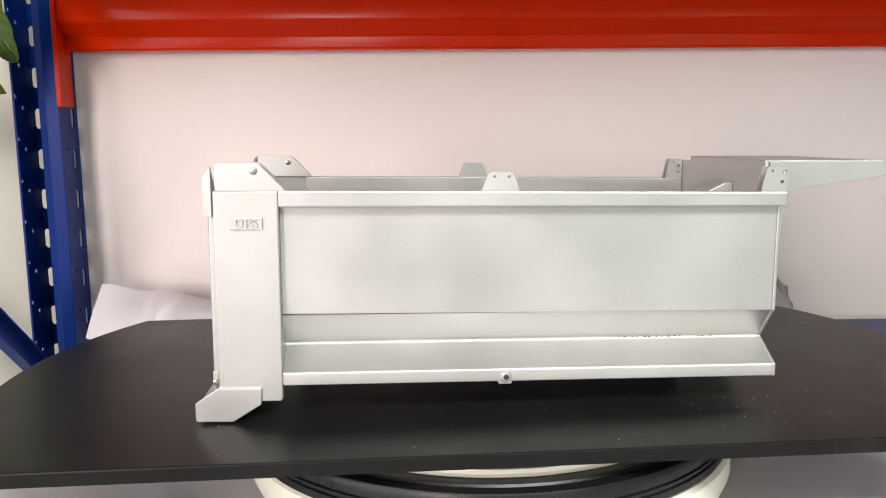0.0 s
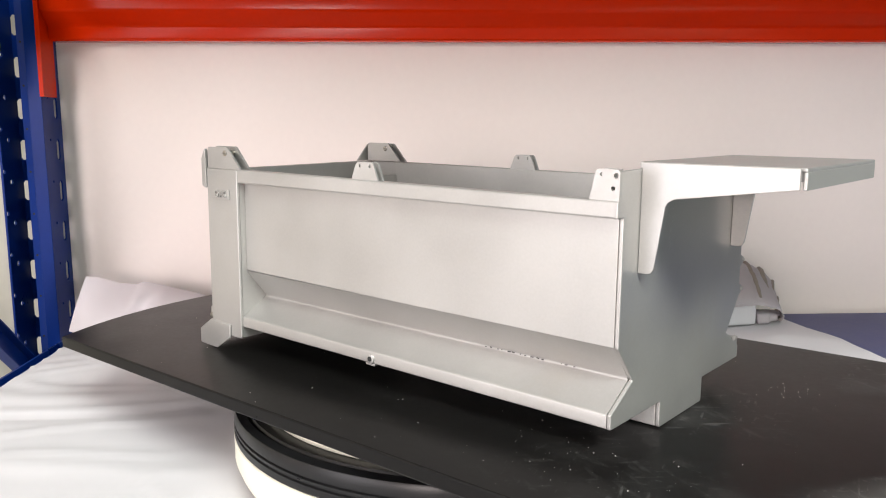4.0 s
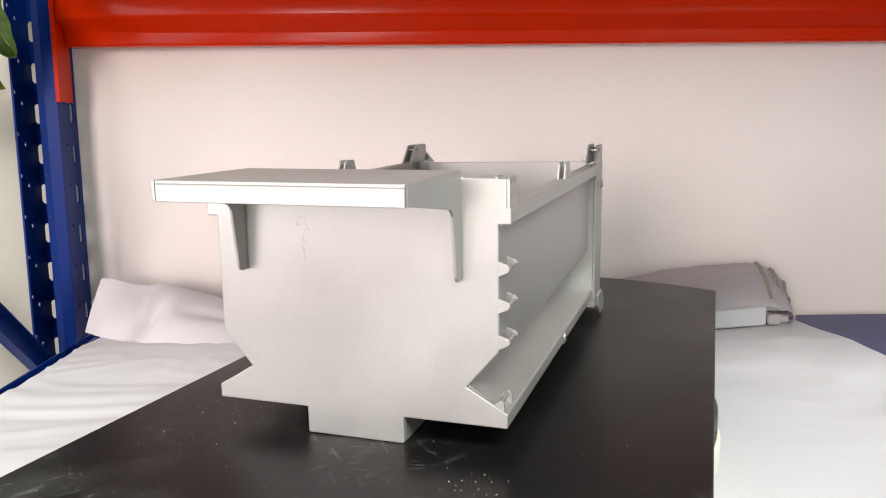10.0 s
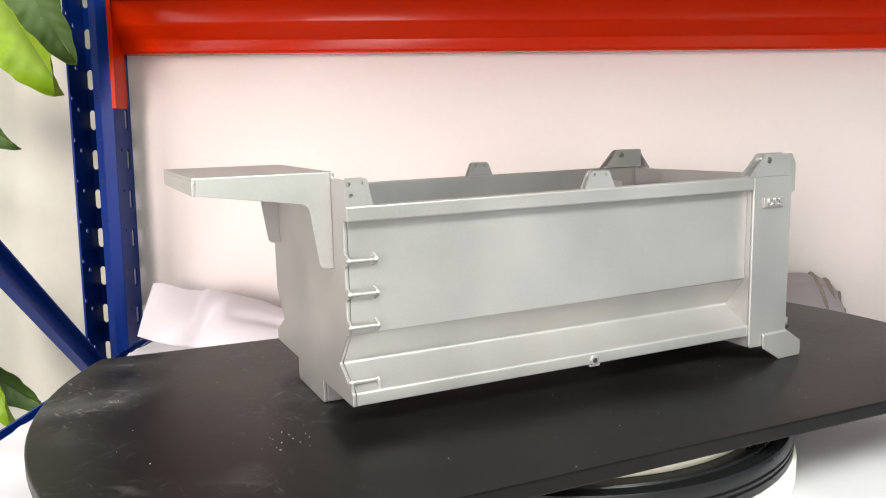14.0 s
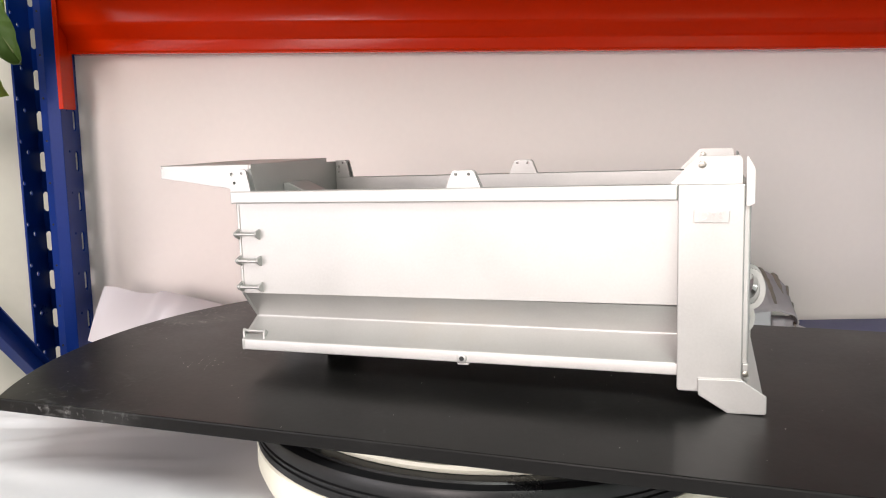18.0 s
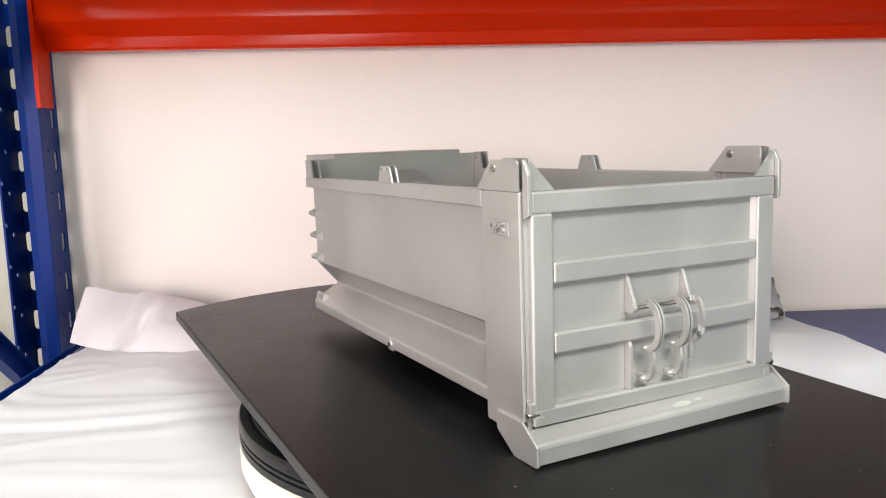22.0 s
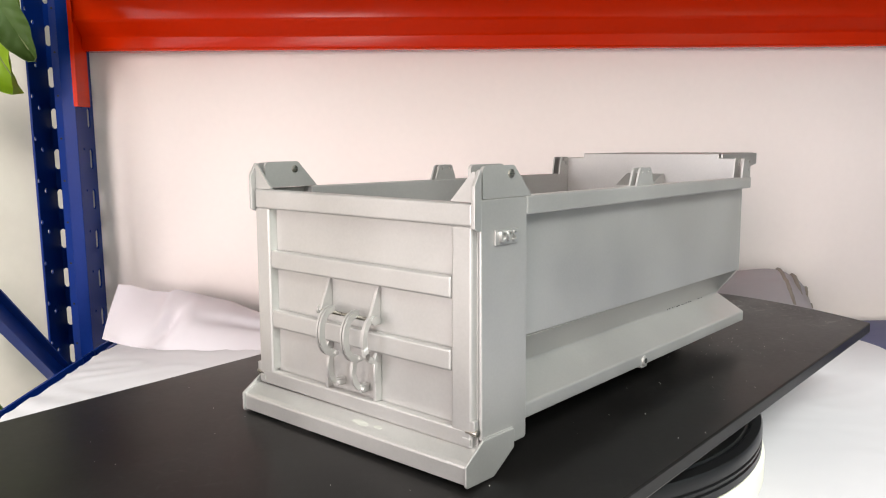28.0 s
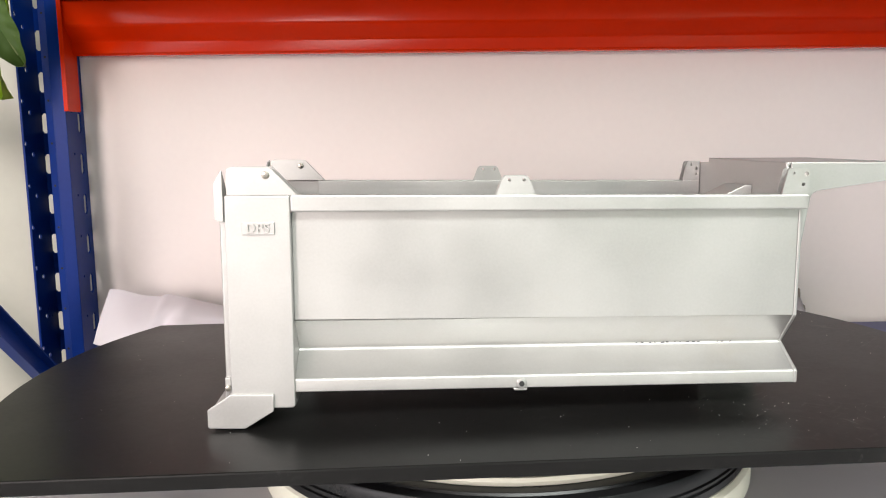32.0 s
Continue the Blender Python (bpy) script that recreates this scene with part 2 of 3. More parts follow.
def rod(p, q, r, n=16, bm=None, cap=0.0):
    one = bmesh.new()
    p, q = Vector(p), Vector(q)
    turn = (q - p).to_track_quat("Z", "Y").to_matrix().to_4x4()
    bmesh.ops.create_cone(one, cap_ends=True, segments=n, radius1=r, radius2=r, depth=(q - p).length, matrix=Matrix.Translation((p + q) / 2) @ turn)
    if cap:
        rim = [e for e in one.edges if len(e.link_faces) == 2 and any(len(f.verts) > 4 for f in e.link_faces)]
        bmesh.ops.bevel(one, geom=rim, offset=cap, segments=2, affect="EDGES", profile=0.5)
    return join(bm, one)


def lathe(profile, n=96, bm=None):
    """A turned solid: (radius, z) pairs round the z axis."""
    one = bmesh.new()
    rings = []
    for r, z in profile:
        if r < 1e-6:
            rings.append([one.verts.new((0, 0, z))] * n)
        else:
            rings.append([one.verts.new((r * math.cos(2 * math.pi * k / n), r * math.sin(2 * math.pi * k / n), z)) for k in range(n)])
    for a, b in zip(rings, rings[1:]):
        for k in range(n):
            vs = []
            for v in (a[k], a[(k + 1) % n], b[(k + 1) % n], b[k]):
                if v not in vs:
                    vs.append(v)
            if len(vs) > 2:
                one.faces.new(vs)
    return join(bm, one)


def strip(points, width, thick, bm=None):
    """A flat bar bent along points (x, z), centred on y."""
    one = bmesh.new()
    rows = []
    for k, (x, z) in enumerate(points):
        a, b = points[max(k - 1, 0)], points[min(k + 1, len(points) - 1)]
        t = Vector((b[0] - a[0], b[1] - a[1])).normalized()
        nx, nz = -t.y * thick / 2, t.x * thick / 2
        rows.append([one.verts.new((x + s * nx, w * width / 2, z + s * nz)) for s, w in ((-1, -1), (-1, 1), (1, 1), (1, -1))])
    for a, b in zip(rows, rows[1:]):
        for k in range(4):
            one.faces.new((a[k], a[(k + 1) % 4], b[(k + 1) % 4], b[k]))
    one.faces.new(rows[0])
    one.faces.new(rows[-1][::-1])
    return join(bm, one)


def thing(name, label, category, group="", m=None):
    ob = new(name)
    ob.empty_display_size = 0.02
    if m is not None:
        ob.matrix_world = m
    return tagged(ob, label, category, group)


def structure(ob, label, category):
    return tagged(ob, label, category, "", "structure")


# ---- the room ----
X0, X1, YB, ZF, ZC = -2.6, 2.6, -3.5, -1.3, 1.9
YW = 0.535 * U
# the stretch beyond the rack is never in view; added to darken reflections
structure(part("unseen_wall_north_east", box(1.1 / U + 0.003, X1 / U, YW / U, (YW + 0.12) / U, ZF / U, ZC / U), DARKENED), "unseen wall beyond the rack, added dark so the metal reflects less light", "wall")
structure(part("wall_north_west", box(X0 / U, -0.56 - 0.003, YW / U + 0.03, (YW + 0.12) / U, ZF / U, ZC / U), HALL), "pale grey-green wall beside the rack", "wall")
wall_back = part("wall_north", box(-0.56, 1.1 / U, YW / U, (YW + 0.12) / U, ZF / U, ZC / U), WALL)
structure(wall_back, "smooth off-white painted wall behind the rack", "wall")
structure(part("floor", box(X0 / U, X1 / U, YB / U, (YW + 0.12) / U, (ZF - 0.1) / U, ZF / U - 0.003), FLOOR), "plain grey room floor below the rack", "floor")
structure(part("ceiling", box(X0 / U, X1 / U, YB / U, (YW + 0.12) / U, ZC / U + 0.003, (ZC + 0.1) / U), CEILING), "plain white room ceiling", "ceiling")
west = slab([(YB / U, ZF / U), ((YW + 0.12) / U, ZF / U), ((YW + 0.12) / U, ZC / U), (YB / U, ZC / U)], "yz", (X0 - 0.1) / U, X0 / U - 0.003, [[(-2.98 / U, -0.33 / U), (-1.02 / U, -0.33 / U), (-1.02 / U, 1.33 / U), (-2.98 / U, 1.33 / U)]])
structure(part("wall_west", west, WALL), "plain white side wall with a window opening", "wall")
# unseen side wall; its dark tone shades whatever faces right
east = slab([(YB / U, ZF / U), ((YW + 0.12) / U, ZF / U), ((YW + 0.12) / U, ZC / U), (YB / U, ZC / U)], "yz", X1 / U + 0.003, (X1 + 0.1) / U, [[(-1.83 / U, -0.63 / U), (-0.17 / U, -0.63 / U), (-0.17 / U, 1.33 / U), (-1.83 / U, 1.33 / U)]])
structure(part("wall_east", east, LOW_BOUNCE), "unseen side wall with an opening, dark green to cut light from the right", "wall")
win = [[(-1.95, -0.11), (-1.05, -0.11), (-1.05, 1.35), (-1.95, 1.35)], [(1.02, -0.17), (2.38, -0.17), (2.38, 1.37), (1.02, 1.37)]]
south = slab([(X0 / U, ZF / U), (X1 / U, ZF / U), (X1 / U, ZC / U), (X0 / U, ZC / U)], "xz", (YB - 0.12) / U, YB / U - 0.003, [[(a / U, b / U) for a, b in w] for w in win])
structure(part("wall_south", south, ROOM), "unseen grey wall with two window openings, toned for bounce and reflections", "wall")


# ---- the rack ----
SHELF = -0.0875
PITCH = 0.0582


def upright(parent):
    """An open steel channel with punched webs; its mouth faces the shelf's front, one lip folded in along a groove."""
    z0, z1 = -0.9, 0.62
    xl, xr, y0, y1 = -0.616, -0.554, 0.468, 0.5225
    t = 0.0022
    row = lambda z: [z + PITCH * k for k in range(-13, 8)]
    slot = lambda cy, cz, w, h: [(cy - w, cz - h), (cy - w * 0.4, cz - h - w * 0.8), (cy + w * 0.4, cz - h - w * 0.8), (cy + w, cz - h), (cy + w, cz + h), (cy + w * 0.4, cz + h + w * 0.8), (cy - w * 0.4, cz + h + w * 0.8), (cy - w, cz + h)]

    def punched(plane, a0, a1, d0, d1, mid, holes):
        bm = bmesh.new()
        for z in row(mid):
            lo, hi = z - PITCH / 2, z + PITCH / 2
            slab([(a0, lo), (a1, lo), (a1, hi), (a0, hi)], plane, d0, d1, holes(z), bm)
        bmesh.ops.remove_doubles(bm, verts=bm.verts, dist=1e-5)
        return bm

    part("web", punched("yz", 0.4665, y1, xl, xl + t, 0.1255, lambda z: [circle(0.4714, z + 0.0075, 0.0034, 12), circle(0.4897, z - 0.0075, 0.0034, 12)]), BLUE, parent)
    part("web", punched("yz", y0, y1, xr - t, xr, 0.1036, lambda z: [circle(0.4855, z + 0.0144, 0.0021, 12), slot(0.5085, z, 0.0052, 0.0105)]), BLUE, parent)
    part("face", punched("xz", xl, xr, y1 + 0.0003, y1 + t, 0.1032, lambda z: [slot(xl + 0.0064, z, 0.0045, 0.0105), slot(xr - 0.0095, z, 0.0045, 0.0105)]), BLUE, parent)
    part("lip", box(-0.5715, xr + 0.0004, y0 - t, y0 - 0.0003, z0, z1, 0.0006), BLUE, parent)
    fold = slab([(-0.5713, y0 - t), (-0.5713, y0 - 0.0004), (-0.5826, y0 + 0.0056), (-0.5834, y0 + 0.0040)], "xy", z0, z1)
    part("folded_lip", fold, BLUE, parent)
    part("lip", box(xl - 0.0004, xl + 0.003, y0 - t, y0 - 0.0003, z0, z1, 0.0006), BLUE, parent)
    for z in row(0.1330):
        part("rivet", rod((-0.5766, y0 + 0.0026, z), (-0.5768, y0 - 0.0004, z), 0.0016, 10), HOLE, parent)


rack = thing("pallet_rack", "blue and red steel storage rack with punched uprights", "rack")
upright(rack)
# side frame: level brace at shelf height and a diagonal
lv = slab([(-0.515, SHELF - 0.03), (-0.497, SHELF - 0.03), (-0.497, SHELF + 0.003), (-0.500, SHELF + 0.003), (-0.500, SHELF - 0.027), (-0.512, SHELF - 0.027), (-0.512, SHELF + 0.003), (-0.515, SHELF + 0.003)], "xz", -0.75, 0.462)
part("side_rail", lv, BLUE, rack)
# diagonal brace: an open channel in the plane of the side frame
dv = Vector((0, -0.225, 0.195)).normalized()
dn = Vector((0, dv.z, -dv.y))
dbm = bmesh.new()
channel = [(-0.016, 0.0015), (0.016, 0.0015), (0.016, -0.014), (0.0138, -0.014), (0.0138, -0.0015), (-0.0138, -0.0015), (-0.0138, -0.014), (-0.016, -0.014)]
low_end, top_end = ([dbm.verts.new(Vector((-0.596 - x, 0.462, -0.155)) + dv * s + dn * n) for n, x in channel] for s in (0, 0.8))
for k in range(8):
    dbm.faces.new((low_end[k], low_end[(k + 1) % 8], top_end[(k + 1) % 8], top_end[k]))
dbm.faces.new(low_end)
dbm.faces.new(top_end[::-1])
part("diagonal_brace", dbm, BLUE, rack)
# upper beam with a step along its inner side, and its end connector
bp = [(0.498, 0.3115), (0.4935, 0.3145), (0.4935, 0.330), (0.4905, 0.3335), (0.473, 0.3475), (0.4705, 0.351), (0.4705, 0.381), (0.474, 0.3835), (0.52, 0.3835), (0.524, 0.381), (0.524, 0.3135), (0.520, 0.3115)]
beam = slab(bp, "yz", -0.5505, 1.25, bevel=0.0012)
part("upper_beam", beam, RED, rack, "glossy red step beam", True)
con = box(-0.5535, -0.5508, 0.470, 0.5095, 0.2345, 0.42, 0.0008)
part("beam_connector", con, RED, rack, "red beam end plate")
part("connector_lip", box(-0.5555, -0.5492, 0.4655, 0.4697, 0.2345, 0.42, 0.0008), RED, rack)
# decks
# added deck out of view: shields the wall from the ceiling light
part("added_upper_deck", box(-0.5505, 1.25, -0.20, 0.4525, 0.3845, 0.40, 0.001), BOUNCE_BOARD, rack, "added unseen pale board that blocks ceiling light and reflects onto the body")
part("deck_edge", box(-0.5505, 1.25, 0.4535, 0.5235, 0.3845, 0.402, 0.001), BLUE, rack)
part("shelf_deck", box(-0.4965, 1.25, -0.60, 0.5, SHELF - 0.02, SHELF - 0.001, 0.001), NAVY, rack, "dark blue steel shelf deck")


# ---- paper and cloth on the shelf ----
def sheet_mesh(nx, ny, place):
    bm = bmesh.new()
    g = [[bm.verts.new(place(i / nx, j / ny)) for j in range(ny + 1)] for i in range(nx + 1)]
    for i in range(nx):
        for j in range(ny):
            bm.faces.new((g[i][j], g[i + 1][j], g[i + 1][j + 1], g[i][j + 1]))
    return bm


def thicken(bm, d):
    ex = bmesh.ops.extrude_face_region(bm, geom=bm.faces[:])
    for v in ex["geom"]:
        if isinstance(v, bmesh.types.BMVert):
            v.co.z -= d
    return bm


def n3(x, y, z=0.0):
    return noise.noise(Vector((x, y, z)))


def paper_at(u, v):
    y = -0.58 + v * 1.046
    x = -0.4955 + u * (0.985 + 0.021 * max(0, min(1, (0.463 - y) / 0.13)))
    edge = 0.0025 * n3(y * 6, 3.1) if u == 1 else 0
    left, right = max(0, min(1, (-x - 0.12) * 7)), max(0, min(1, (x - 0.2) * 6))
    d = y - 0.113 - 0.9 * (x + 0.37) ** 2 + 0.012 * math.sin(x * 9)
    fold = left * (0.0028 * math.exp(-(d / 0.010) ** 2) + 0.004 * math.exp(-((d - 0.035) / 0.022) ** 2) - 0.0015 * math.exp(-((d + 0.014) / 0.006) ** 2))
    d2 = y + 0.06 + 0.12 * x
    fold += left * 0.002 * math.exp(-(d2 / 0.016) ** 2)
    w = 0.8 * y - 0.55 * x
    fold += right * 0.0046 * max(0, min(1, (0.475 - x) * 20)) * (1 + math.sin(w * 60 + 2 * n3(x * 5, y * 5))) * max(0, min(1, (x - 0.33) * 8)) * (0.6 + 0.8 * n3(x * 7, y * 7, 4))
    rip = 0.0022 * (1 + n3(x * 3.0, y * 9.0)) + 0.0010 * (1 + n3(x * 9 + 5, y * 14))
    crease = n3(x * 11 + 3 * n3(x * 4, y * 4, 2), y * 17, 8)
    rip += 0.0016 * max(0, 1 - abs(crease) * 5) * (0.4 + left)
    calm = min(1, max(0.0, (abs(math.hypot(x, y)) - 0.19) * 9)) if math.hypot(x, y) < 0.4 else 1
    calm *= max(0, min(1, (0.41 - y) / 0.07))
    return (x + edge, y, SHELF + 0.0012 + max(0, rip + fold) * calm)


paper = part("paper_sheet", thicken(sheet_mesh(120, 130, paper_at), 0.001), PAPER, smooth=True)
tagged(paper, "large white paper sheet, slightly rippled, covering the shelf", "paper")


def curl_at(u, v):
    bx = -0.5265 + u * 0.60
    by = float(np.interp(bx, (-0.5265, -0.495, -0.4365, -0.36, -0.27, -0.1, 0.09), (0.434, 0.4068, 0.3693, 0.3592, 0.354, 0.375, 0.40)))
    tx = bx + 0.0150 * max(0, 1 - u * 4)
    tz = float(np.interp(tx, (-0.5112, -0.4955, -0.4647, -0.4400, -0.4330, -0.4240, -0.398, -0.351, -0.312, -0.288, -0.248, -0.1, 0.09), (-0.0144, -0.0154, -0.0236, -0.0262, -0.0225, -0.0235, -0.0298, -0.0428, -0.0590, -0.0650, -0.0662, -0.075, -0.080)))
    ty = 0.466 + 0.01 * u
    left = max(0, min(1, (-0.40 - bx) / 0.05))
    bow = math.sin(v * math.pi)
    prof = left * v + (1 - left) * math.sin(v * math.pi / 2)
    dent = math.exp(-((bx + 0.432 - 0.03 * (v - 0.3)) / 0.014) ** 2) * math.exp(-((v - 0.35) / 0.28) ** 2)
    hollow = math.exp(-((v - 0.58 - 0.12 * math.sin(bx * 20)) / 0.10) ** 2) * max(0, min(1, (bx + 0.395) * 14))
    curve = -0.004 * max(0, 1 - u * 8) * bow
    x = bx + (tx - bx) * v + curve + 0.004 * bow * max(0, 1 - u * 8)
    y = by + (ty - by) * v - 0.004 * bow * left + 0.016 * dent + 0.010 * hollow
    z = SHELF + 0.0035 + (tz - SHELF - 0.0035) * prof - 0.010 * dent - 0.009 * hollow * (1 - left) + 0.0012 * n3(bx * 18, v * 4, 7) * v
    return (x, y, max(z, SHELF + 0.0036))


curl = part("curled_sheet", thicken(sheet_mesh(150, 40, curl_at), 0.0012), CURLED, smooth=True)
tagged(curl, "white paper end curled up against the wall", "paper")


def bundle(parent):
    # the white folded stack below, its front a little askew
    low = box(0.17, 0.4325, 0.0, 0.075, SHELF + 0.0028, -0.0565, 0.004, seg=3)
    for v in low.verts:
        v.co.y += 0.3943 + 0.227 * (v.co.x - 0.3116)
        v.co.z += 0.03 * (v.co.x - 0.35) * (v.co.z > -0.07)
    part("lower_fold", low, PAPER, parent, "white folded paper stack")
    ztop = lambda x: float(np.interp(x, (0.17, 0.2527, 0.2977, 0.3635, 0.40, 0.4265), (-0.040, -0.0286, -0.0195, -0.0120, -0.0098, -0.0092)))
    for k in range(3):
        lift, steep = 0.0032 * k - 0.0032, (1.0, 0.83, 0.60)[k]  # the upper layers end higher up

        def place(u, v):
            flat = min(1, u / 0.55)
            fall = max(0, (u - 0.55) / 0.45)
            a = fall * steep * math.pi / 2
            x0 = 0.17 + (0.4265 - 0.17) * flat
            x = x0 + (0.0645 + 0.0025 * k) * math.sin(a) * (1 - 0.30 * (1 - v) * fall)
            front = -0.0545 + 0.03 * (x0 - 0.35) + lift * 0.4
            crown = ztop(x0) + lift
            z = front + (crown - front) * math.sin(v * math.pi / 2) ** 0.85
            z += 0.0016 * n3(x * 22, v * 4 + 2, k * 3.0) * (0.3 + flat) * v
            z -= 0.0022 * math.exp(-((v - 0.35 - 0.25 * flat) / 0.07) ** 2) * flat
            z += 0.0020 * math.sin(fall * 15 + v * 2 + k) * fall * (1 - fall) * 2
            low = SHELF + 0.007 + 0.004 * k
            z = z - (z - low) * (1 - math.cos(a)) ** 0.9
            y = 0.3925 + 0.227 * (min(x0, 0.43) - 0.3116) + (0.488 - 0.3925 - 0.227 * (min(x0, 0.43) - 0.3116)) * v
            y += fall * (1 - v) * (0.012 + 0.010 * k) + 0.0015 * n3(x * 14, v * 3, k * 7.0 + 1)
            return (x, min(y, 0.531), z)

        fold = part("fold", thicken(sheet_mesh(72, 26, place), 0.0028), CLOTH, parent, smooth=True)
        for u, r in ((1.0, 0.0024),) if k < 2 else ((0.64, 0.0030), (0.80, 0.0036), (1.0, 0.0030)):
            hem = bmesh.new()
            pts = [Vector(place(u, 0.04 + 0.96 * q / 20)) for q in range(21)]
            rings = []
            for q, p in enumerate(pts):
                ax = (pts[min(q + 1, 20)] - pts[max(q - 1, 0)]).normalized()
                e1 = ax.cross(Vector((0, 0, 1))).normalized()
                e2 = ax.cross(e1)
                w = r * (1 + 0.35 * n3(q * 0.4, u * 9, k * 5.0))
                rings.append([hem.verts.new(p + (e1 * math.cos(2 * math.pi * a / 10) + e2 * math.sin(2 * math.pi * a / 10)) * w) for a in range(10)])
            for a, b in zip(rings, rings[1:]):
                for e in range(10):
                    hem.faces.new((a[e], a[(e + 1) % 10], b[(e + 1) % 10], b[e]))
            hem.faces.new(rings[0])
            hem.faces.new(rings[-1][::-1])
            part("hem", hem, TAN, fold, "brownish rolled hem", smooth=True)
    # the folded ends that stick out at the foot
    for x0, x1, y0, h in ((0.4350, 0.4550, 0.424, 0.0165), (0.4520, 0.4720, 0.436, 0.0130), (0.4690, 0.4860, 0.446, 0.0100)):
        end = box(x0, x1, y0, y0 + 0.030, SHELF + 0.002, SHELF + 0.002 + h, 0.0045, seg=4)
        for v in end.verts:
            v.co += Vector((0.0012, 0.0016, 0.0012)) * n3(v.co.x * 130, v.co.y * 90, v.co.z * 160)
        part("folded_end", end, CLOTH, parent, "pale folded cloth end", smooth=True)


stack = thing("folded_cloth", "folded pale grey-lilac cloth bundle lying against the wall", "cloth")
bundle(stack)


# ---- the turntable ----
AXLE = pose(-0.0016 * U, -0.0021 * U, 0, 0.004, -0.316, 0)  # it stands a little out of level
table = thing("turntable", "motor turntable with cream base and black ribbed platter", "turntable")
part("base", lathe([(0, SHELF + 0.005), (0.185, SHELF + 0.005), (0.196, SHELF + 0.012), (0.2, SHELF + 0.022), (0.2, -0.049), (0.197, -0.0465), (0, -0.0465)]), CREAM, table, "cream plastic base", True)
platter = part("platter", lathe([(0, -0.046), (0.1965, -0.046), (0.198, -0.0445), (0.198, -0.0395), (0.1965, -0.0388), (0.1965, -0.0378), (0.198, -0.037), (0.198, -0.0352), (0.1965, -0.0345), (0.1965, -0.0335), (0.198, -0.0328), (0.198, -0.0262), (0.1968, -0.0240), (0.1905, -0.0228), (0.1895, -0.0238), (0.1880, -0.0238), (0.1870, -0.0222), (0.1800, -0.0222), (0.1790, -0.0235), (0.0, -0.0235)]), RUBBER, table, "black ribbed platter", True)
part("inner_disc", lathe([(0, -0.0233), (0.1750, -0.0233), (0.1765, -0.0200), (0.1755, -0.0175), (0.06, -0.0175), (0.058, -0.0078), (0, -0.0078)]), CREAM, platter, "white inner disc", True)

# ---- the board ----
BT, BB = 0.0016, -0.0084


def board_outline():
    pts = []
    for s in (1, -1):
        c, r = 0.391 - 0.3797, 0.3797
        for k in range(-12, 13):
            a = math.asin(0.1945 / r) * k / 12
            pts.append((s * (c + r * math.cos(a)), s * r * math.sin(a)))
    return pts


board = thing("display_board", "black satin board with bowed ends, dusty and scuffed", "board")
part("panel", slab(board_outline(), "xy", BB, BT, bevel=0.0012), BLACK, board, "black satin panel")
rng = random.Random(4)
dust = bmesh.new()
for k in range(170):
    if k < 40:
        x, y = rng.gauss(0.17, 0.03), rng.gauss(-0.135, 0.02)
    elif k < 60:
        x, y = rng.gauss(0.236, 0.010), rng.gauss(0.066, 0.010)
    else:
        x, y = rng.uniform(-0.33, 0.35), rng.uniform(-0.19, 0.19)
    r = rng.choice((0.00008, 0.0001, 0.00012, 0.00015, 0.0002))
    bmesh.ops.create_cube(dust, size=r * 2, matrix=Matrix.Translation((x, y, BT + r)) @ pose(0, 0, 0, rng.uniform(0, 20), 0, rng.uniform(0, 90)))
tagged(part("dust_specks", dust, DUST, board), kind="stuff")

# ---- the tipper body ----
tip = thing("tipper_body", "silver-grey painted metal model of a truck tipper body", "tipper body")
HW, W, SK = 0.1010, 0.0935, 0.0989
RX, FX = -0.1537, 0.1926  # rear and front ends of the sides
RTR, RTF = 0.1560, 0.1541  # top of the rail, rear and front
RBR, RBF = 0.1452, 0.1446
RT = RTR


def rail_z(x):
    return RTR + (RTF - RTR) * (x - RX) / (FX - RX)


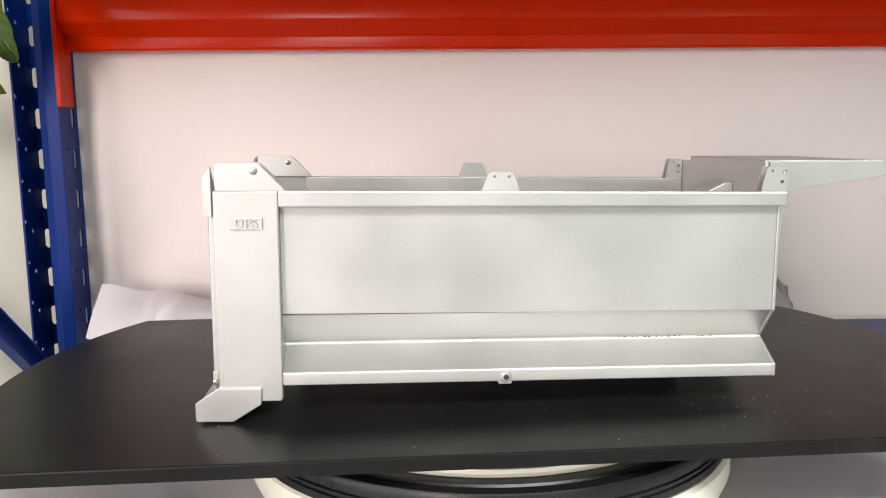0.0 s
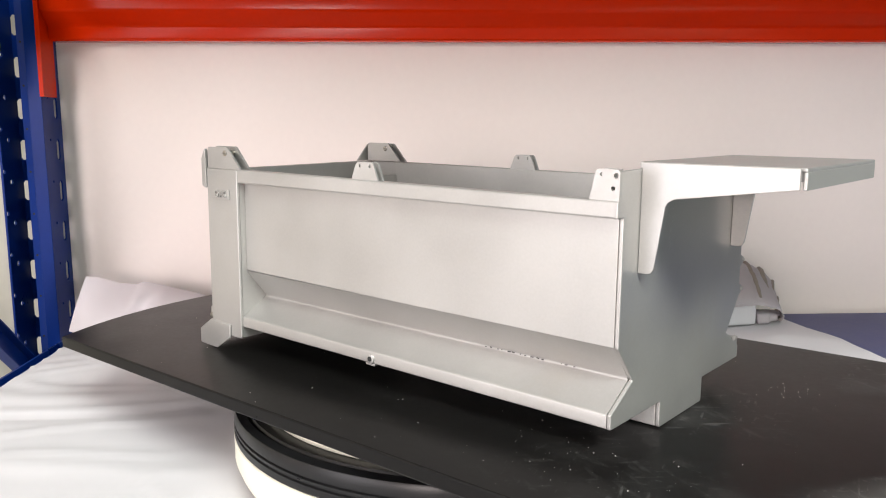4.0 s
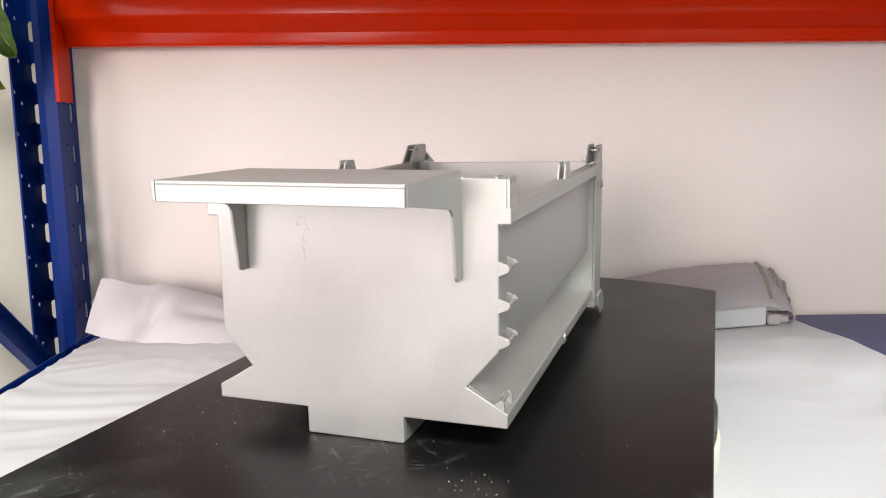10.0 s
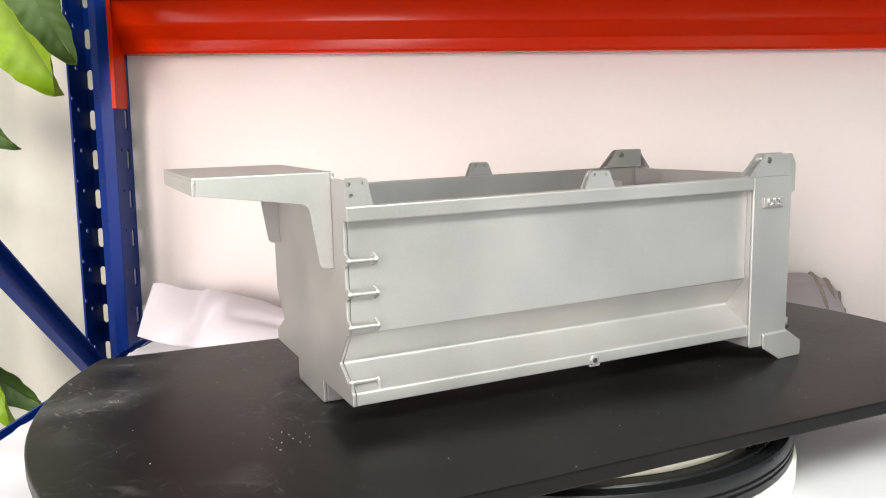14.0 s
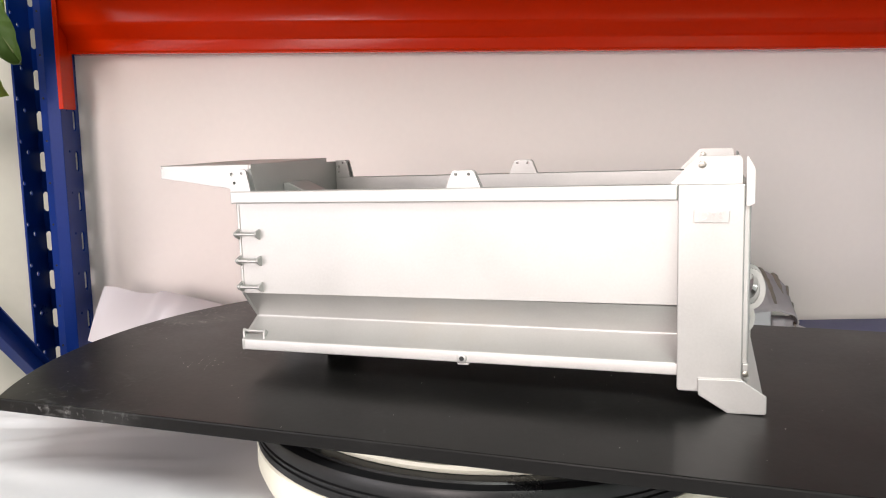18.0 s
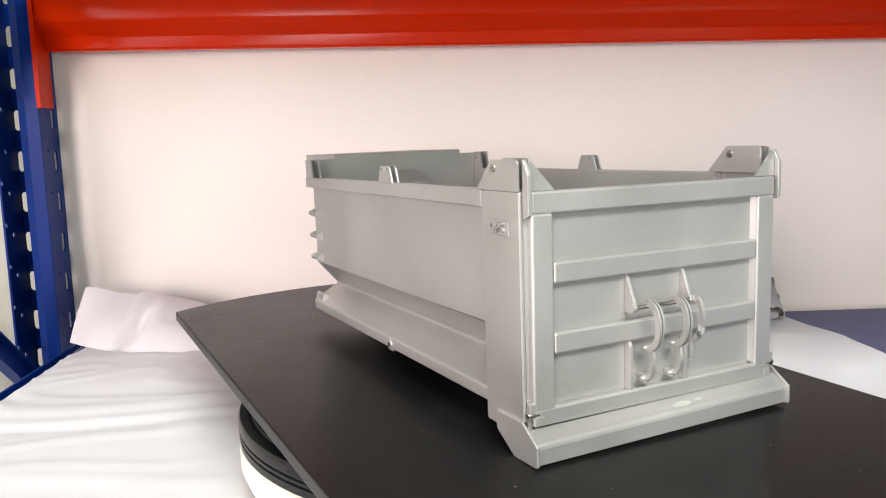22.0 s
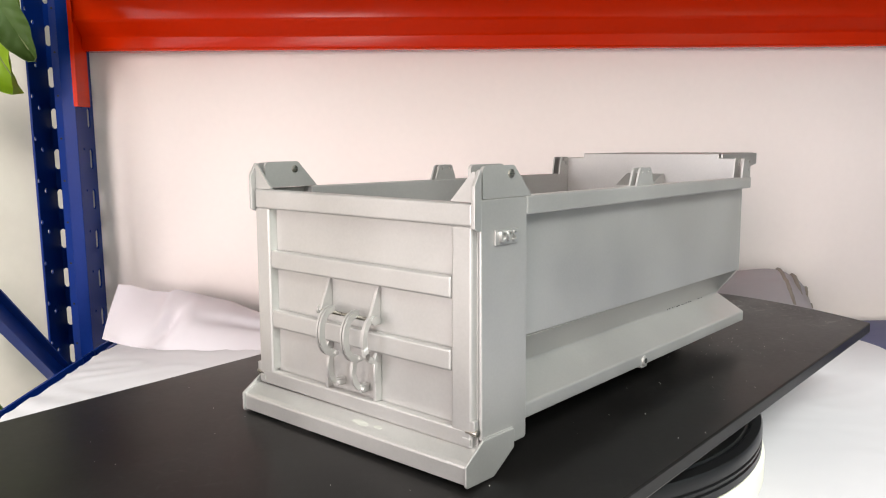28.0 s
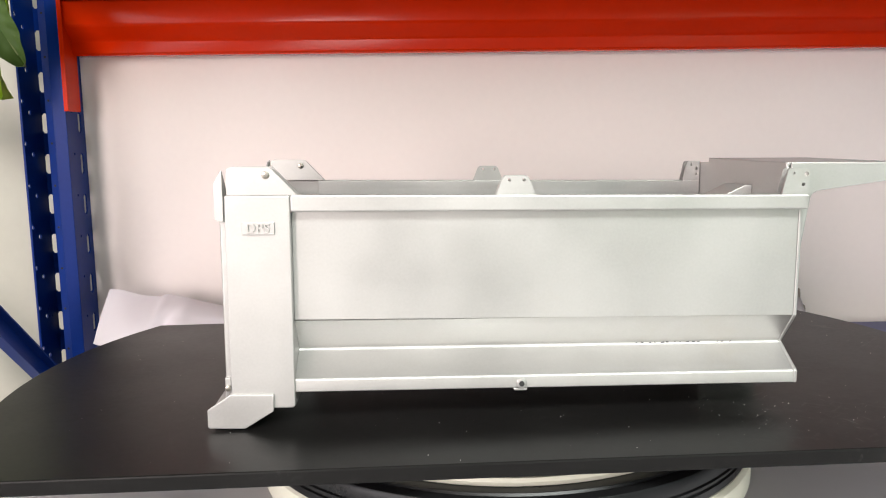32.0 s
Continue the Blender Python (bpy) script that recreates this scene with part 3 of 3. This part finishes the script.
for s in (1, -1):
    q = lambda a, b: (min(s * a, s * b), max(s * a, s * b))
    part("side_wall", slab([(RX, 0.0712), (FX, 0.0692), (FX, RTF), (RX, RTR)], "xz", *q(0.0905, W), bevel=0.0004), SILVER, tip)
    # the side bends in below the wall and out again to the skirt, with a rounded waist
    bend = [(0.0935, 0.0702)]
    for k in range(9):
        f = k / 8
        a0, a1, a2 = (0.0752, 0.0481), (0.0736, 0.0460), (0.0762, 0.0446)
        bend.append(tuple((1 - f) ** 2 * p + 2 * f * (1 - f) * c + f * f * e for p, c, e in zip(a0, a1, a2)))
    bend += [(SK - 0.002, 0.0318), (SK - 0.001, 0.0316), (SK - 0.0002, 0.0308), (SK, 0.0299), (SK, 0.0228), (SK - 0.0007, 0.0222), (SK - 0.005, 0.0222), (SK - 0.005, 0.0296), (0.0800, 0.0382), (0.0700, 0.0425), (0.0700, 0.0468), (0.0905, 0.0714)]
    part("skirt", slab([(s * a, b) for a, b in bend], "yz", RX, FX), SILVER, tip, smooth=True)
    part("top_rail", slab([(RX + 0.0002, RBR), (FX + 0.0025, RBF), (FX + 0.0025, RTF + 0.0003), (RX + 0.0002, RTR + 0.0003)], "xz", *q(0.0937, HW), bevel=0.0011), SILVER, tip)
    part("rail_seam", slab([(RX + 0.001, RBR - 0.0012), (FX, RBF - 0.0012), (FX, RBF - 0.0002), (RX + 0.001, RBR - 0.0002)], "xz", *q(0.0936, 0.0948)), SILVER, tip)
    # rear post
    part("rear_post", slab([(-0.1962, 0.0215), (-0.1700, 0.0215), (-0.1700, 0.0135), (-0.1690, 0.0121), (RX - 0.0015, 0.0121), (RX, 0.0136), (RX, RT), (-0.1962, RT)], "xz", *q(0.0985, HW), bevel=0.0008), SILVER, tip)
    part("post_return", slab([(s * 0.0984, 0.0130), (s * 0.0984, 0.1438), (s * 0.0700, 0.1438), (s * 0.0700, 0.0130)], "yz", RX - 0.0025, RX - 0.0001), SILVER, tip)
    part("post_return", box(-0.1961, -0.1935, *q(0.0945, 0.0984), 0.0130, RT, 0.0003), SILVER, tip)
    bolt_hole = circle(-0.1690, 0.1693, 0.0018)
    cap = [(-0.1944, RT + 0.0002), (-0.1486, RT + 0.0002), (-0.1640, 0.1722), (-0.1652, 0.1735), (-0.1670, 0.1741), (-0.1918, 0.1741), (-0.1936, 0.1734), (-0.1944, 0.1716)]
    part("cap_plate", slab(cap, "xz", *q(0.0990, HW - 0.0003), [bolt_hole]), SILVER, tip)
    part("cap_plate", slab([(a, b + 0.0006) for a, b in cap], "xz", *q(0.0905, 0.0925), [circle(-0.1690, 0.1699, 0.0018)]), SILVER, tip)
    pivot = part("pivot_bolt", rod((-0.1690, s * 0.0895, 0.1693), (-0.1690, s * (HW + 0.0006), 0.1693), 0.0026, 18, cap=0.0005), STEEL, tip, "slotted steel pivot bolt", True)
    part("slot", box(-0.1712, -0.1668, *q(HW + 0.0005, HW + 0.0008), 0.1690, 0.1696), BOLT, pivot)
    part("slot", box(-0.1712, -0.1668, *q(0.0892, 0.0895), 0.1690, 0.1696), BOLT, pivot)
    # foot plate
    foot = [(-0.2124, 0.0006), (-0.2112, -0.0008), (-0.1874, -0.0013), (-0.1681, 0.0106), (-0.1676, 0.0214), (-0.1685, 0.0221), (-0.1968, 0.0226), (-0.2123, 0.0122)]
    part("foot_plate", slab(foot, "xz", *q(HW + 0.0003, HW + 0.0021), bevel=0.0006), SILVER, tip)
    part("foot_weld", slab([(-0.1966, 0.0224), (-0.1678, 0.0218), (-0.1678, 0.0225), (-0.1966, 0.0232)], "xz", *q(HW - 0.0004, HW + 0.0009), bevel=0.0002), SILVER, tip)
    part("latch", rod((-0.1985, s * 0.0925, 0.0262), (-0.1985, s * 0.1005, 0.0262), 0.0022, 12, cap=0.0004), STEEL, tip, "steel latch pin", True)
    part("latch_block", box(-0.2005, -0.1965, *q(0.0955, 0.0993), 0.0272, 0.0335, 0.0006), SILVER, tip)
    # middle bracket: two drilled plates
    mx = 0.0032 if s > 0 else 0.0002
    zb = rail_z(mx)
    mo = [(mx - 0.0182, zb), (mx + 0.0087, zb), (mx + 0.0040, 0.1665), (mx + 0.0022, 0.1681), (mx - 0.0117, 0.1681), (mx - 0.0136, 0.1665)]
    mh = [circle(mx - 0.0092, 0.1653, 0.0012, 12), circle(mx + 0.0006, 0.1653, 0.0012, 12)]
    br = part("bracket", slab(mo, "xz", *q(0.0976, 0.0990), mh), SILVER, tip)
    part("inner_plate", slab(mo, "xz", *q(0.0925, 0.0940), mh), SILVER, br)
    # front bracket
    zb = rail_z(0.185)
    fo = [(0.1768, zb), (0.1955, zb - 0.0002), (0.1955, 0.1703), (0.1943, 0.1715), (0.1818, 0.1719), (0.1803, 0.1707)]
    fh = [circle(0.1915, 0.1612, 0.0013, 12), circle(0.1842, 0.1688, 0.0011, 12), circle(0.1932, 0.1682, 0.0016, 12)]
    fb = part("bracket", slab(fo, "xz", *q(0.0985, 0.1), fh), SILVER, tip)
    part("inner_plate", slab([fo[0], (0.1922, zb), (0.1922, 0.1717)] + fo[4:], "xz", *q(0.0905, 0.0922), [circle(0.1842, 0.1688, 0.0011, 12), circle(0.1890, 0.1655, 0.0017, 12), circle(0.1888, 0.1600, 0.0010, 12)]), SILVER, fb)
    # side bolt in a small welded boss
    sx = 0.0033 if s > 0 else 0.0006
    part("boss", rod((sx, s * (SK - 0.001), 0.0256), (sx, s * (SK + 0.0013), 0.0256), 0.0037, 20, cap=0.0005), SILVER, tip, smooth=True)
    part("side_bolt", rod((sx, s * (SK + 0.0008), 0.0256), (sx, s * (SK + 0.0017), 0.0256), 0.0019, 14), HOLE, tip, "dark socket screw", True)
    part("drain_tab", slab([(sx - 0.0058, 0.0222), (sx + 0.0042, 0.0222), (sx + 0.0036, 0.0205), (sx - 0.0048, 0.0205)], "xz", *q(SK - 0.0035, SK + 0.0003), bevel=0.0003), SILVER, tip)
    # name plate
    n0, n1 = (-0.1864, -0.1640) if s > 0 else (-0.1852, -0.1640)
    plate = part("name_plate", box(n0, n1, *q(HW + 0.0001, HW + 0.0013), 0.1304, 0.1388, 0.0003), SILVER, tip, "small raised plate with three letters")
    fc = bpy.data.curves.new("letters", "FONT")
    fc.body, fc.size, fc.extrude, fc.align_x, fc.align_y = "DPS", 0.0084 * U, 0.0013 * U, "CENTER", "CENTER"
    fc.space_character = 1.12
    fo_ob = bpy.data.objects.new("letters", fc)
    scene.collection.objects.link(fo_ob)
    bpy.context.view_layer.update()
    fm = bpy.data.meshes.new_from_object(fo_ob.evaluated_get(bpy.context.evaluated_depsgraph_get()))
    bpy.data.objects.remove(fo_ob)
    fm.materials.clear()
    fm.materials.append(SILVER)
    let = new("lettering", fm)
    let.matrix_world = pose((n0 + n1) / 2 * U, s * (HW + 0.0016) * U, 0.1346 * U, 90, 0, 180 if s > 0 else 0)
    let.parent = plate

# small chips along the waist of one side, and runs in the paint of the front panel
rnd = random.Random(4)
for k in range(16):
    cx = 0.088 + 0.0045 * k + rnd.uniform(-0.001, 0.001)
    if 0.134 < cx < 0.143:
        continue
    w, h = rnd.uniform(0.0004, 0.0013), rnd.uniform(0.0002, 0.0004)
    part("paint_chip", rod((cx - w, -0.0752, 0.0466 + rnd.uniform(-0.0003, 0.0003)), (cx + w, -0.0752, 0.0466), h, 6), HOLE, tip, "dark chip in the paint")
for k in range(18):
    f = k / 17
    cy, cz = -0.0375 + 0.012 * rnd.random() * (1 - f) + 0.006 * f, 0.1465 - 0.026 * f + rnd.uniform(-0.002, 0.002)
    one = bmesh.new()
    bmesh.ops.create_icosphere(one, subdivisions=2, radius=1)
    sy, sz = rnd.uniform(0.0004, 0.0011), rnd.uniform(0.0005, 0.0013)
    for v in one.verts:
        v.co = (0.1955 + v.co.x * 0.0002, cy + v.co.y * sy, cz + v.co.z * sz)
    part("paint_run", one, SILVER, tip, smooth=True)

# floor of the load space, underside and front panel
part("floor_panel", box(-0.192, FX, -0.0705, 0.0705, 0.0440, 0.0474), SILVER, tip)
part("under_plate", box(RX, FX, -0.0938, 0.0938, 0.0224, 0.0244), SILVER, tip)
part("under_beam", box(0.150, FX, -0.0341, 0.0327, 0.0050, 0.0223, 0.0006), SILVER, tip)
half = [(0.0715, 0.1752), (0.0715, 0.1712), (0.0985, 0.1708), (0.0985, RTF + 0.0003), (HW, RTF), (HW, RBF), (W, RBF), (W, 0.0690), (0.0735, 0.0457), (SK, 0.0310), (SK, 0.0226), (SK - 0.0006, 0.0219)]
foot_r = [(0.0327, 0.0219), (0.0327, 0.0056), (0.0317, 0.0046)]
foot_l = [(-0.0331, 0.0046), (-0.0341, 0.0056), (-0.0341, 0.0219)]
front = half + foot_r + foot_l + [(-a, b) for a, b in half[::-1]]
part("front_panel", slab(front, "yz", FX + 0.0002, 0.1955, bevel=0.0007), SILVER, tip)
canopy = part("canopy", box(0.1957, 0.2836, -0.0703, 0.0711, 0.1730, 0.1752, 0.0006), SILVER, tip)
part("front_lip", box(0.2816, 0.2838, -0.0701, 0.0709, 0.1637, 0.1731, 0.0005), SILVER, canopy)
gus = [(0.1957, 0.1749), (0.2813, 0.1749), (0.2813, 0.1641), (0.2155, 0.1550), (0.2120, 0.1530), (0.2105, 0.1505), (0.2052, 0.1140), (0.2037, 0.1117), (0.2012, 0.1109), (0.1957, 0.1109)]
for lo_y, hi_y in ((0.0695, 0.0713), (-0.0742, -0.0724)):
    part("gusset", slab(gus, "xz", lo_y, hi_y, bevel=0.0003), SILVER, canopy)
ram = slab([(0.165, 0.105), (FX, 0.105), (FX, 0.1560), (0.187, 0.1560), (0.165, 0.1455)], "xz", -0.0185, 0.0185, bevel=0.0004)
part("ram_cover", ram, SILVER, tip)

# tailgate, hung a little askew
gate = part("tailgate", box(-0.1950, -0.1925, -0.0937, 0.0937, 0.018, 0.155), SILVER, tip)
gate.matrix_world = pose(0, 0, 0.09 * U) @ pose(0, 0, -0.09 * U, 0.55, 0, 0)
for s in (1, -1):
    part("gate_post", box(-0.2005, -0.1951, min(s * 0.0818, s * 0.0968), max(s * 0.0818, s * 0.0968), 0.018, 0.1426, 0.0016, seg=3), SILVER, gate)
    part("inner_strip", slab([(-0.1990, s * 0.0817), (-0.1951, s * 0.0802), (-0.1951, s * 0.0817)], "xy", 0.0300, 0.1421), SILVER, gate)
    part("corner_gusset", slab([(s * 0.0975, 0.1556), (s * 0.0975, 0.1720), (s * 0.0955, 0.1720), (s * 0.0800, 0.1556)], "yz", -0.1990, -0.1975), SILVER, gate)
    ear = [(-0.2026, 0.1418), (-0.1990, 0.1400), (-0.1968, 0.1400), (-0.1968, 0.1722), (-0.1973, 0.1733), (-0.1979, 0.1730), (-0.2026, 0.1648)]
    part("hinge_ear", slab(ear, "xz", min(s * 0.0978, s * 0.1003), max(s * 0.0978, s * 0.1003), bevel=0.0003), SILVER, gate)
    part("bottom_catch", box(-0.2012, -0.1972, min(s * 0.0905, s * 0.0962), max(s * 0.0905, s * 0.0962), 0.0195, 0.0240, 0.0004), SILVER, gate)
for a, b, w in ((0.1422, 0.1552, 0.0968), (0.1012, 0.1140, 0.0816), (0.0596, 0.0724, 0.0816), (0.0180, 0.0286, 0.0968)):
    part("crossbar", box(-0.2006 if w > 0.09 else -0.2003, -0.1951, -w, w, a, b, 0.0015, seg=3), SILVER, gate)
for y in (0.0250, -0.0198):
    part("rib", slab([(-0.1951, 0.1011), (-0.1966, 0.1011), (-0.2036, 0.0840), (-0.2050, 0.0808), (-0.2038, 0.0780), (-0.2008, 0.0770), (-0.1951, 0.0770)], "xz", y - 0.0011, y + 0.0011, bevel=0.0002), SILVER, gate)
    part("rib", slab([(-0.1951, 0.0287), (-0.2003, 0.0287), (-0.2003, 0.0560), (-0.1990, 0.0595), (-0.1951, 0.0595)], "xz", y - 0.0012, y + 0.0012, bevel=0.0003), SILVER, gate)
part("hinge_rod", rod((-0.2034, 0.0275, 0.0808), (-0.2034, -0.0235, 0.0808), 0.0013, 14), STEEL, gate, "polished steel rod", True)
part("rod_nut", rod((-0.2034, 0.0262, 0.0808), (-0.2034, 0.0279, 0.0808), 0.0026, 12), SILVER, gate, smooth=True)
for y in (0.0143, -0.0080):
    arc = [(-0.2030 - 0.0110 * math.sin(math.pi * k / 16) ** 0.8, 0.0832 - 0.0285 * (1 - math.cos(math.pi * k / 16)) / 2) for k in range(17)]
    hook = bmesh.new()
    for off in (-0.0012, 0.0012):
        one = strip(arc, 0.0015, 0.0042)
        bmesh.ops.translate(one, vec=(0, y + off, 0), verts=one.verts)
        hook = join(hook, one)
    hk = part("hook", hook, SILVER, gate, smooth=True)
    low = strip([(-0.2030, 0.0558), (-0.2062, 0.0525), (-0.2074, 0.0462), (-0.2062, 0.0400), (-0.2024, 0.0352)], 0.0022, 0.0036)
    bmesh.ops.translate(low, vec=(0, y - 0.0002, 0), verts=low.verts)
    part("link", low, SILVER, hk, smooth=True)
    part("pin", rod((-0.2032, y + 0.0042, 0.0548), (-0.2032, y - 0.0036, 0.0548), 0.0016, 12, cap=0.0003), SILVER, hk, smooth=True)
    part("pin", rod((-0.2010, y + 0.0044, 0.0348), (-0.2010, y - 0.0044, 0.0348), 0.0017, 12, cap=0.0003), SILVER, hk, smooth=True)
    part("lug", box(-0.2025, -0.1951, y - 0.0022, y + 0.0022, 0.0322, 0.0374, 0.0005), SILVER, gate)
lo, li = [], []
for k in range(13):
    a = radians(80 + 195 * k / 12)
    lo.append((-0.2045 + 0.0085 * math.cos(a), 0.0690 + 0.0148 * math.sin(a)))
    li.append((-0.2045 + 0.0050 * math.cos(a), 0.0690 + 0.0110 * math.sin(a)))
lev = bmesh.new()
for k in range(12):
    join(lev, slab([lo[k], lo[k + 1], li[k + 1], li[k]], "xz", -0.0238, -0.0214))
bmesh.ops.remove_doubles(lev, verts=lev.verts, dist=1e-6)
box(-0.2036, -0.2005, -0.0237, -0.0215, 0.0420, 0.0546, 0.0003, lev)
part("lever", lev, SILVER, gate, "curved release lever", True)
part("rod_nut", rod((-0.2034, -0.0200, 0.0808), (-0.2034, -0.0246, 0.0808), 0.0028, 12), SILVER, gate, smooth=True)
# rear ledge
lp = [(-0.1925, 0.0176), (-0.1990, 0.0176), (-0.2008, 0.0166), (-0.2085, 0.0128), (-0.2101, 0.0114), (-0.2105, 0.0098), (-0.2105, 0.0005), (-0.2085, 0.0005), (-0.2085, 0.0090), (-0.1925, 0.0140)]
for cx, cy, rx, ry, k in ((-0.2052, -0.012, 0.0018, 0.0075, 1.0), (-0.2046, -0.027, 0.0012, 0.0032, 5.0)):
    bare = bmesh.new()
    ring = []
    for a in range(18):
        t = 2 * math.pi * a / 18
        w = 1 + 0.35 * n3(math.cos(t) * 1.3, math.sin(t) * 1.3, k)
        x = cx + rx * w * math.cos(t)
        ring.append(bare.verts.new((x, cy + ry * w * math.sin(t), 0.0146 + (x + 0.2048) * 0.494 + 0.0002)))
    bare.faces.new(ring)
    part("bare_patch", thicken(bare, 0.00015), BARE, tip, "bare pale primer patch")
part("rear_ledge", slab(lp, "xz", -0.1016, 0.1016), SILVER, tip, smooth=False)
# step rungs on one side
for z, y in ((0.1190, 0.0), (0.0970, 0.0), (0.0752, 0.0), (0.0375, -0.004)):
    rung = part("step_rung", rod((0.1760, 0.0980 + y, z), (0.1962, 0.0980 + y, z), 0.0014, 12), SILVER, tip, smooth=True)
    for x in (0.1757, 0.1945):
        part("lug", slab([(0.0925 + y, z - 0.0052), (0.0990 + y, z - 0.0022), (0.1003 + y, z), (0.0992 + y, z + 0.0020), (0.0925 + y, z + 0.0044)] if z > 0.05 else [(0.0850, z - 0.0060), (0.0970, z - 0.0060), (0.0965, z), (0.0945, z + 0.0020), (0.0915, z - 0.0005)], "yz", x - 0.0009, x + 0.0009, bevel=0.0002), SILVER, rung)


# ---- the plant beside the rack ----
plant = thing("potted_plant", "leafy green house plant standing beside the rack", "plant")


def leaf(base, tip_at, width, droop, mat, roll=0.0, blunt=0.75):
    b, t = Vector(base), Vector(tip_at)
    ax = t - b
    side = Vector((1, 0, 0)) if abs(ax.normalized().x) < 0.5 else Vector((0, 0, 1))
    side = (side - ax * side.dot(ax) / ax.length_squared).normalized()
    side = Matrix.Rotation(roll, 3, ax.normalized()) @ side
    up = ax.normalized().cross(side)

    def place(u, v):
        w = width * (math.sin(math.pi * min(1, u * 0.97 + 0.03)) ** blunt) * (1 - 0.35 * u)
        s = (v - 0.5) * 2
        edge = 1 + 0.05 * math.sin(u * 26 + s)
        vein = 0.022 * width * math.sin(2 * math.pi * (u * 9 - abs(s) * 1.3)) * abs(s) * (1 - 0.5 * abs(s))
        return b + ax * u + side * (s * w / 2 * edge) + up * (0.18 * width * s * s + vein + droop * u * (1 - u) + 0.012 * width * math.sin(u * 30) * abs(s) - 0.03 * width * math.exp(-(s / 0.12) ** 2))

    lf = part("leaf", thicken(sheet_mesh(60, 16, place), 0.0008), mat, plant, smooth=True)
    part("midrib", rod(b + ax * 0.02 + up * (-0.02 * width), b + ax * 0.9 + up * (-0.02 * width + 0.09 * droop), 0.0011, 6), STEM, lf)


leaf((-0.70, 0.385, 0.455), (-0.5915, 0.40, 0.2500), 0.135, 0.012, LEAF, 0.10)
leaf((-0.632, 0.355, 0.425), (-0.5565, 0.372, 0.2870), 0.066, 0.014, LEAF_DARK, -0.15, 0.45)
leaf((-0.60, 0.42, 0.47), (-0.598, 0.425, 0.325), 0.055, 0.01, LEAF, 0.5)
leaf((-0.76, 0.40, 0.250), (-0.650, 0.395, 0.180), 0.05, 0.01, LEAF_DARK, 0.1)
leaf((-0.765, 0.39, -0.02), (-0.688, 0.395, -0.200), 0.075, 0.01, LEAF, 0.2)
leaf((-0.76, 0.42, -0.12), (-0.652, 0.42, -0.190), 0.05, 0.01, LEAF_DARK, -0.2)
leaf((-0.80, 0.38, 0.33), (-0.70, 0.36, 0.42), 0.07, 0.01, LEAF_DARK, 0.4)
stem = rod((-0.86, 0.36, -1.2), (-0.83, 0.37, 0.0), 0.012, 10)
stem = rod((-0.83, 0.37, 0.0), (-0.79, 0.38, 0.42), 0.009, 10, stem)
for a, b in (((-0.79, 0.38, 0.42), (-0.70, 0.385, 0.455)), ((-0.79, 0.38, 0.42), (-0.60, 0.42, 0.47)), ((-0.79, 0.38, 0.41), (-0.632, 0.355, 0.425)), ((-0.81, 0.375, 0.2), (-0.76, 0.40, 0.250)), ((-0.83, 0.37, 0.0), (-0.765, 0.39, -0.02)), ((-0.835, 0.37, -0.05), (-0.76, 0.42, -0.12)), ((-0.80, 0.376, 0.30), (-0.80, 0.38, 0.33))):
    stem = rod(a, b, 0.003, 8, stem)
part("stem", stem, STEM, plant, smooth=True)
pot = lathe([(0, 0), (0.11, 0), (0.14, 0.26), (0.15, 0.26), (0.15, 0.28), (0.13, 0.28), (0.125, 0.24), (0, 0.24)], 40)
bmesh.ops.translate(pot, vec=(-0.86, 0.36, ZF / U), verts=pot.verts)
part("pot", pot, CREAM, plant, smooth=True)


def motions():
    lie = pose(-0.0003 * U, -0.0219 * U, 0.0004 * U, -0.347, 0.901, 0.222)
    turn = [(r[0], AXLE @ pose(0, 0, 0, 0, 0, r[7])) for r in PATH]
    walk(tip, [(t, m @ lie) for t, m in turn])
    walk(board, turn)
    walk(platter, turn)


motions()
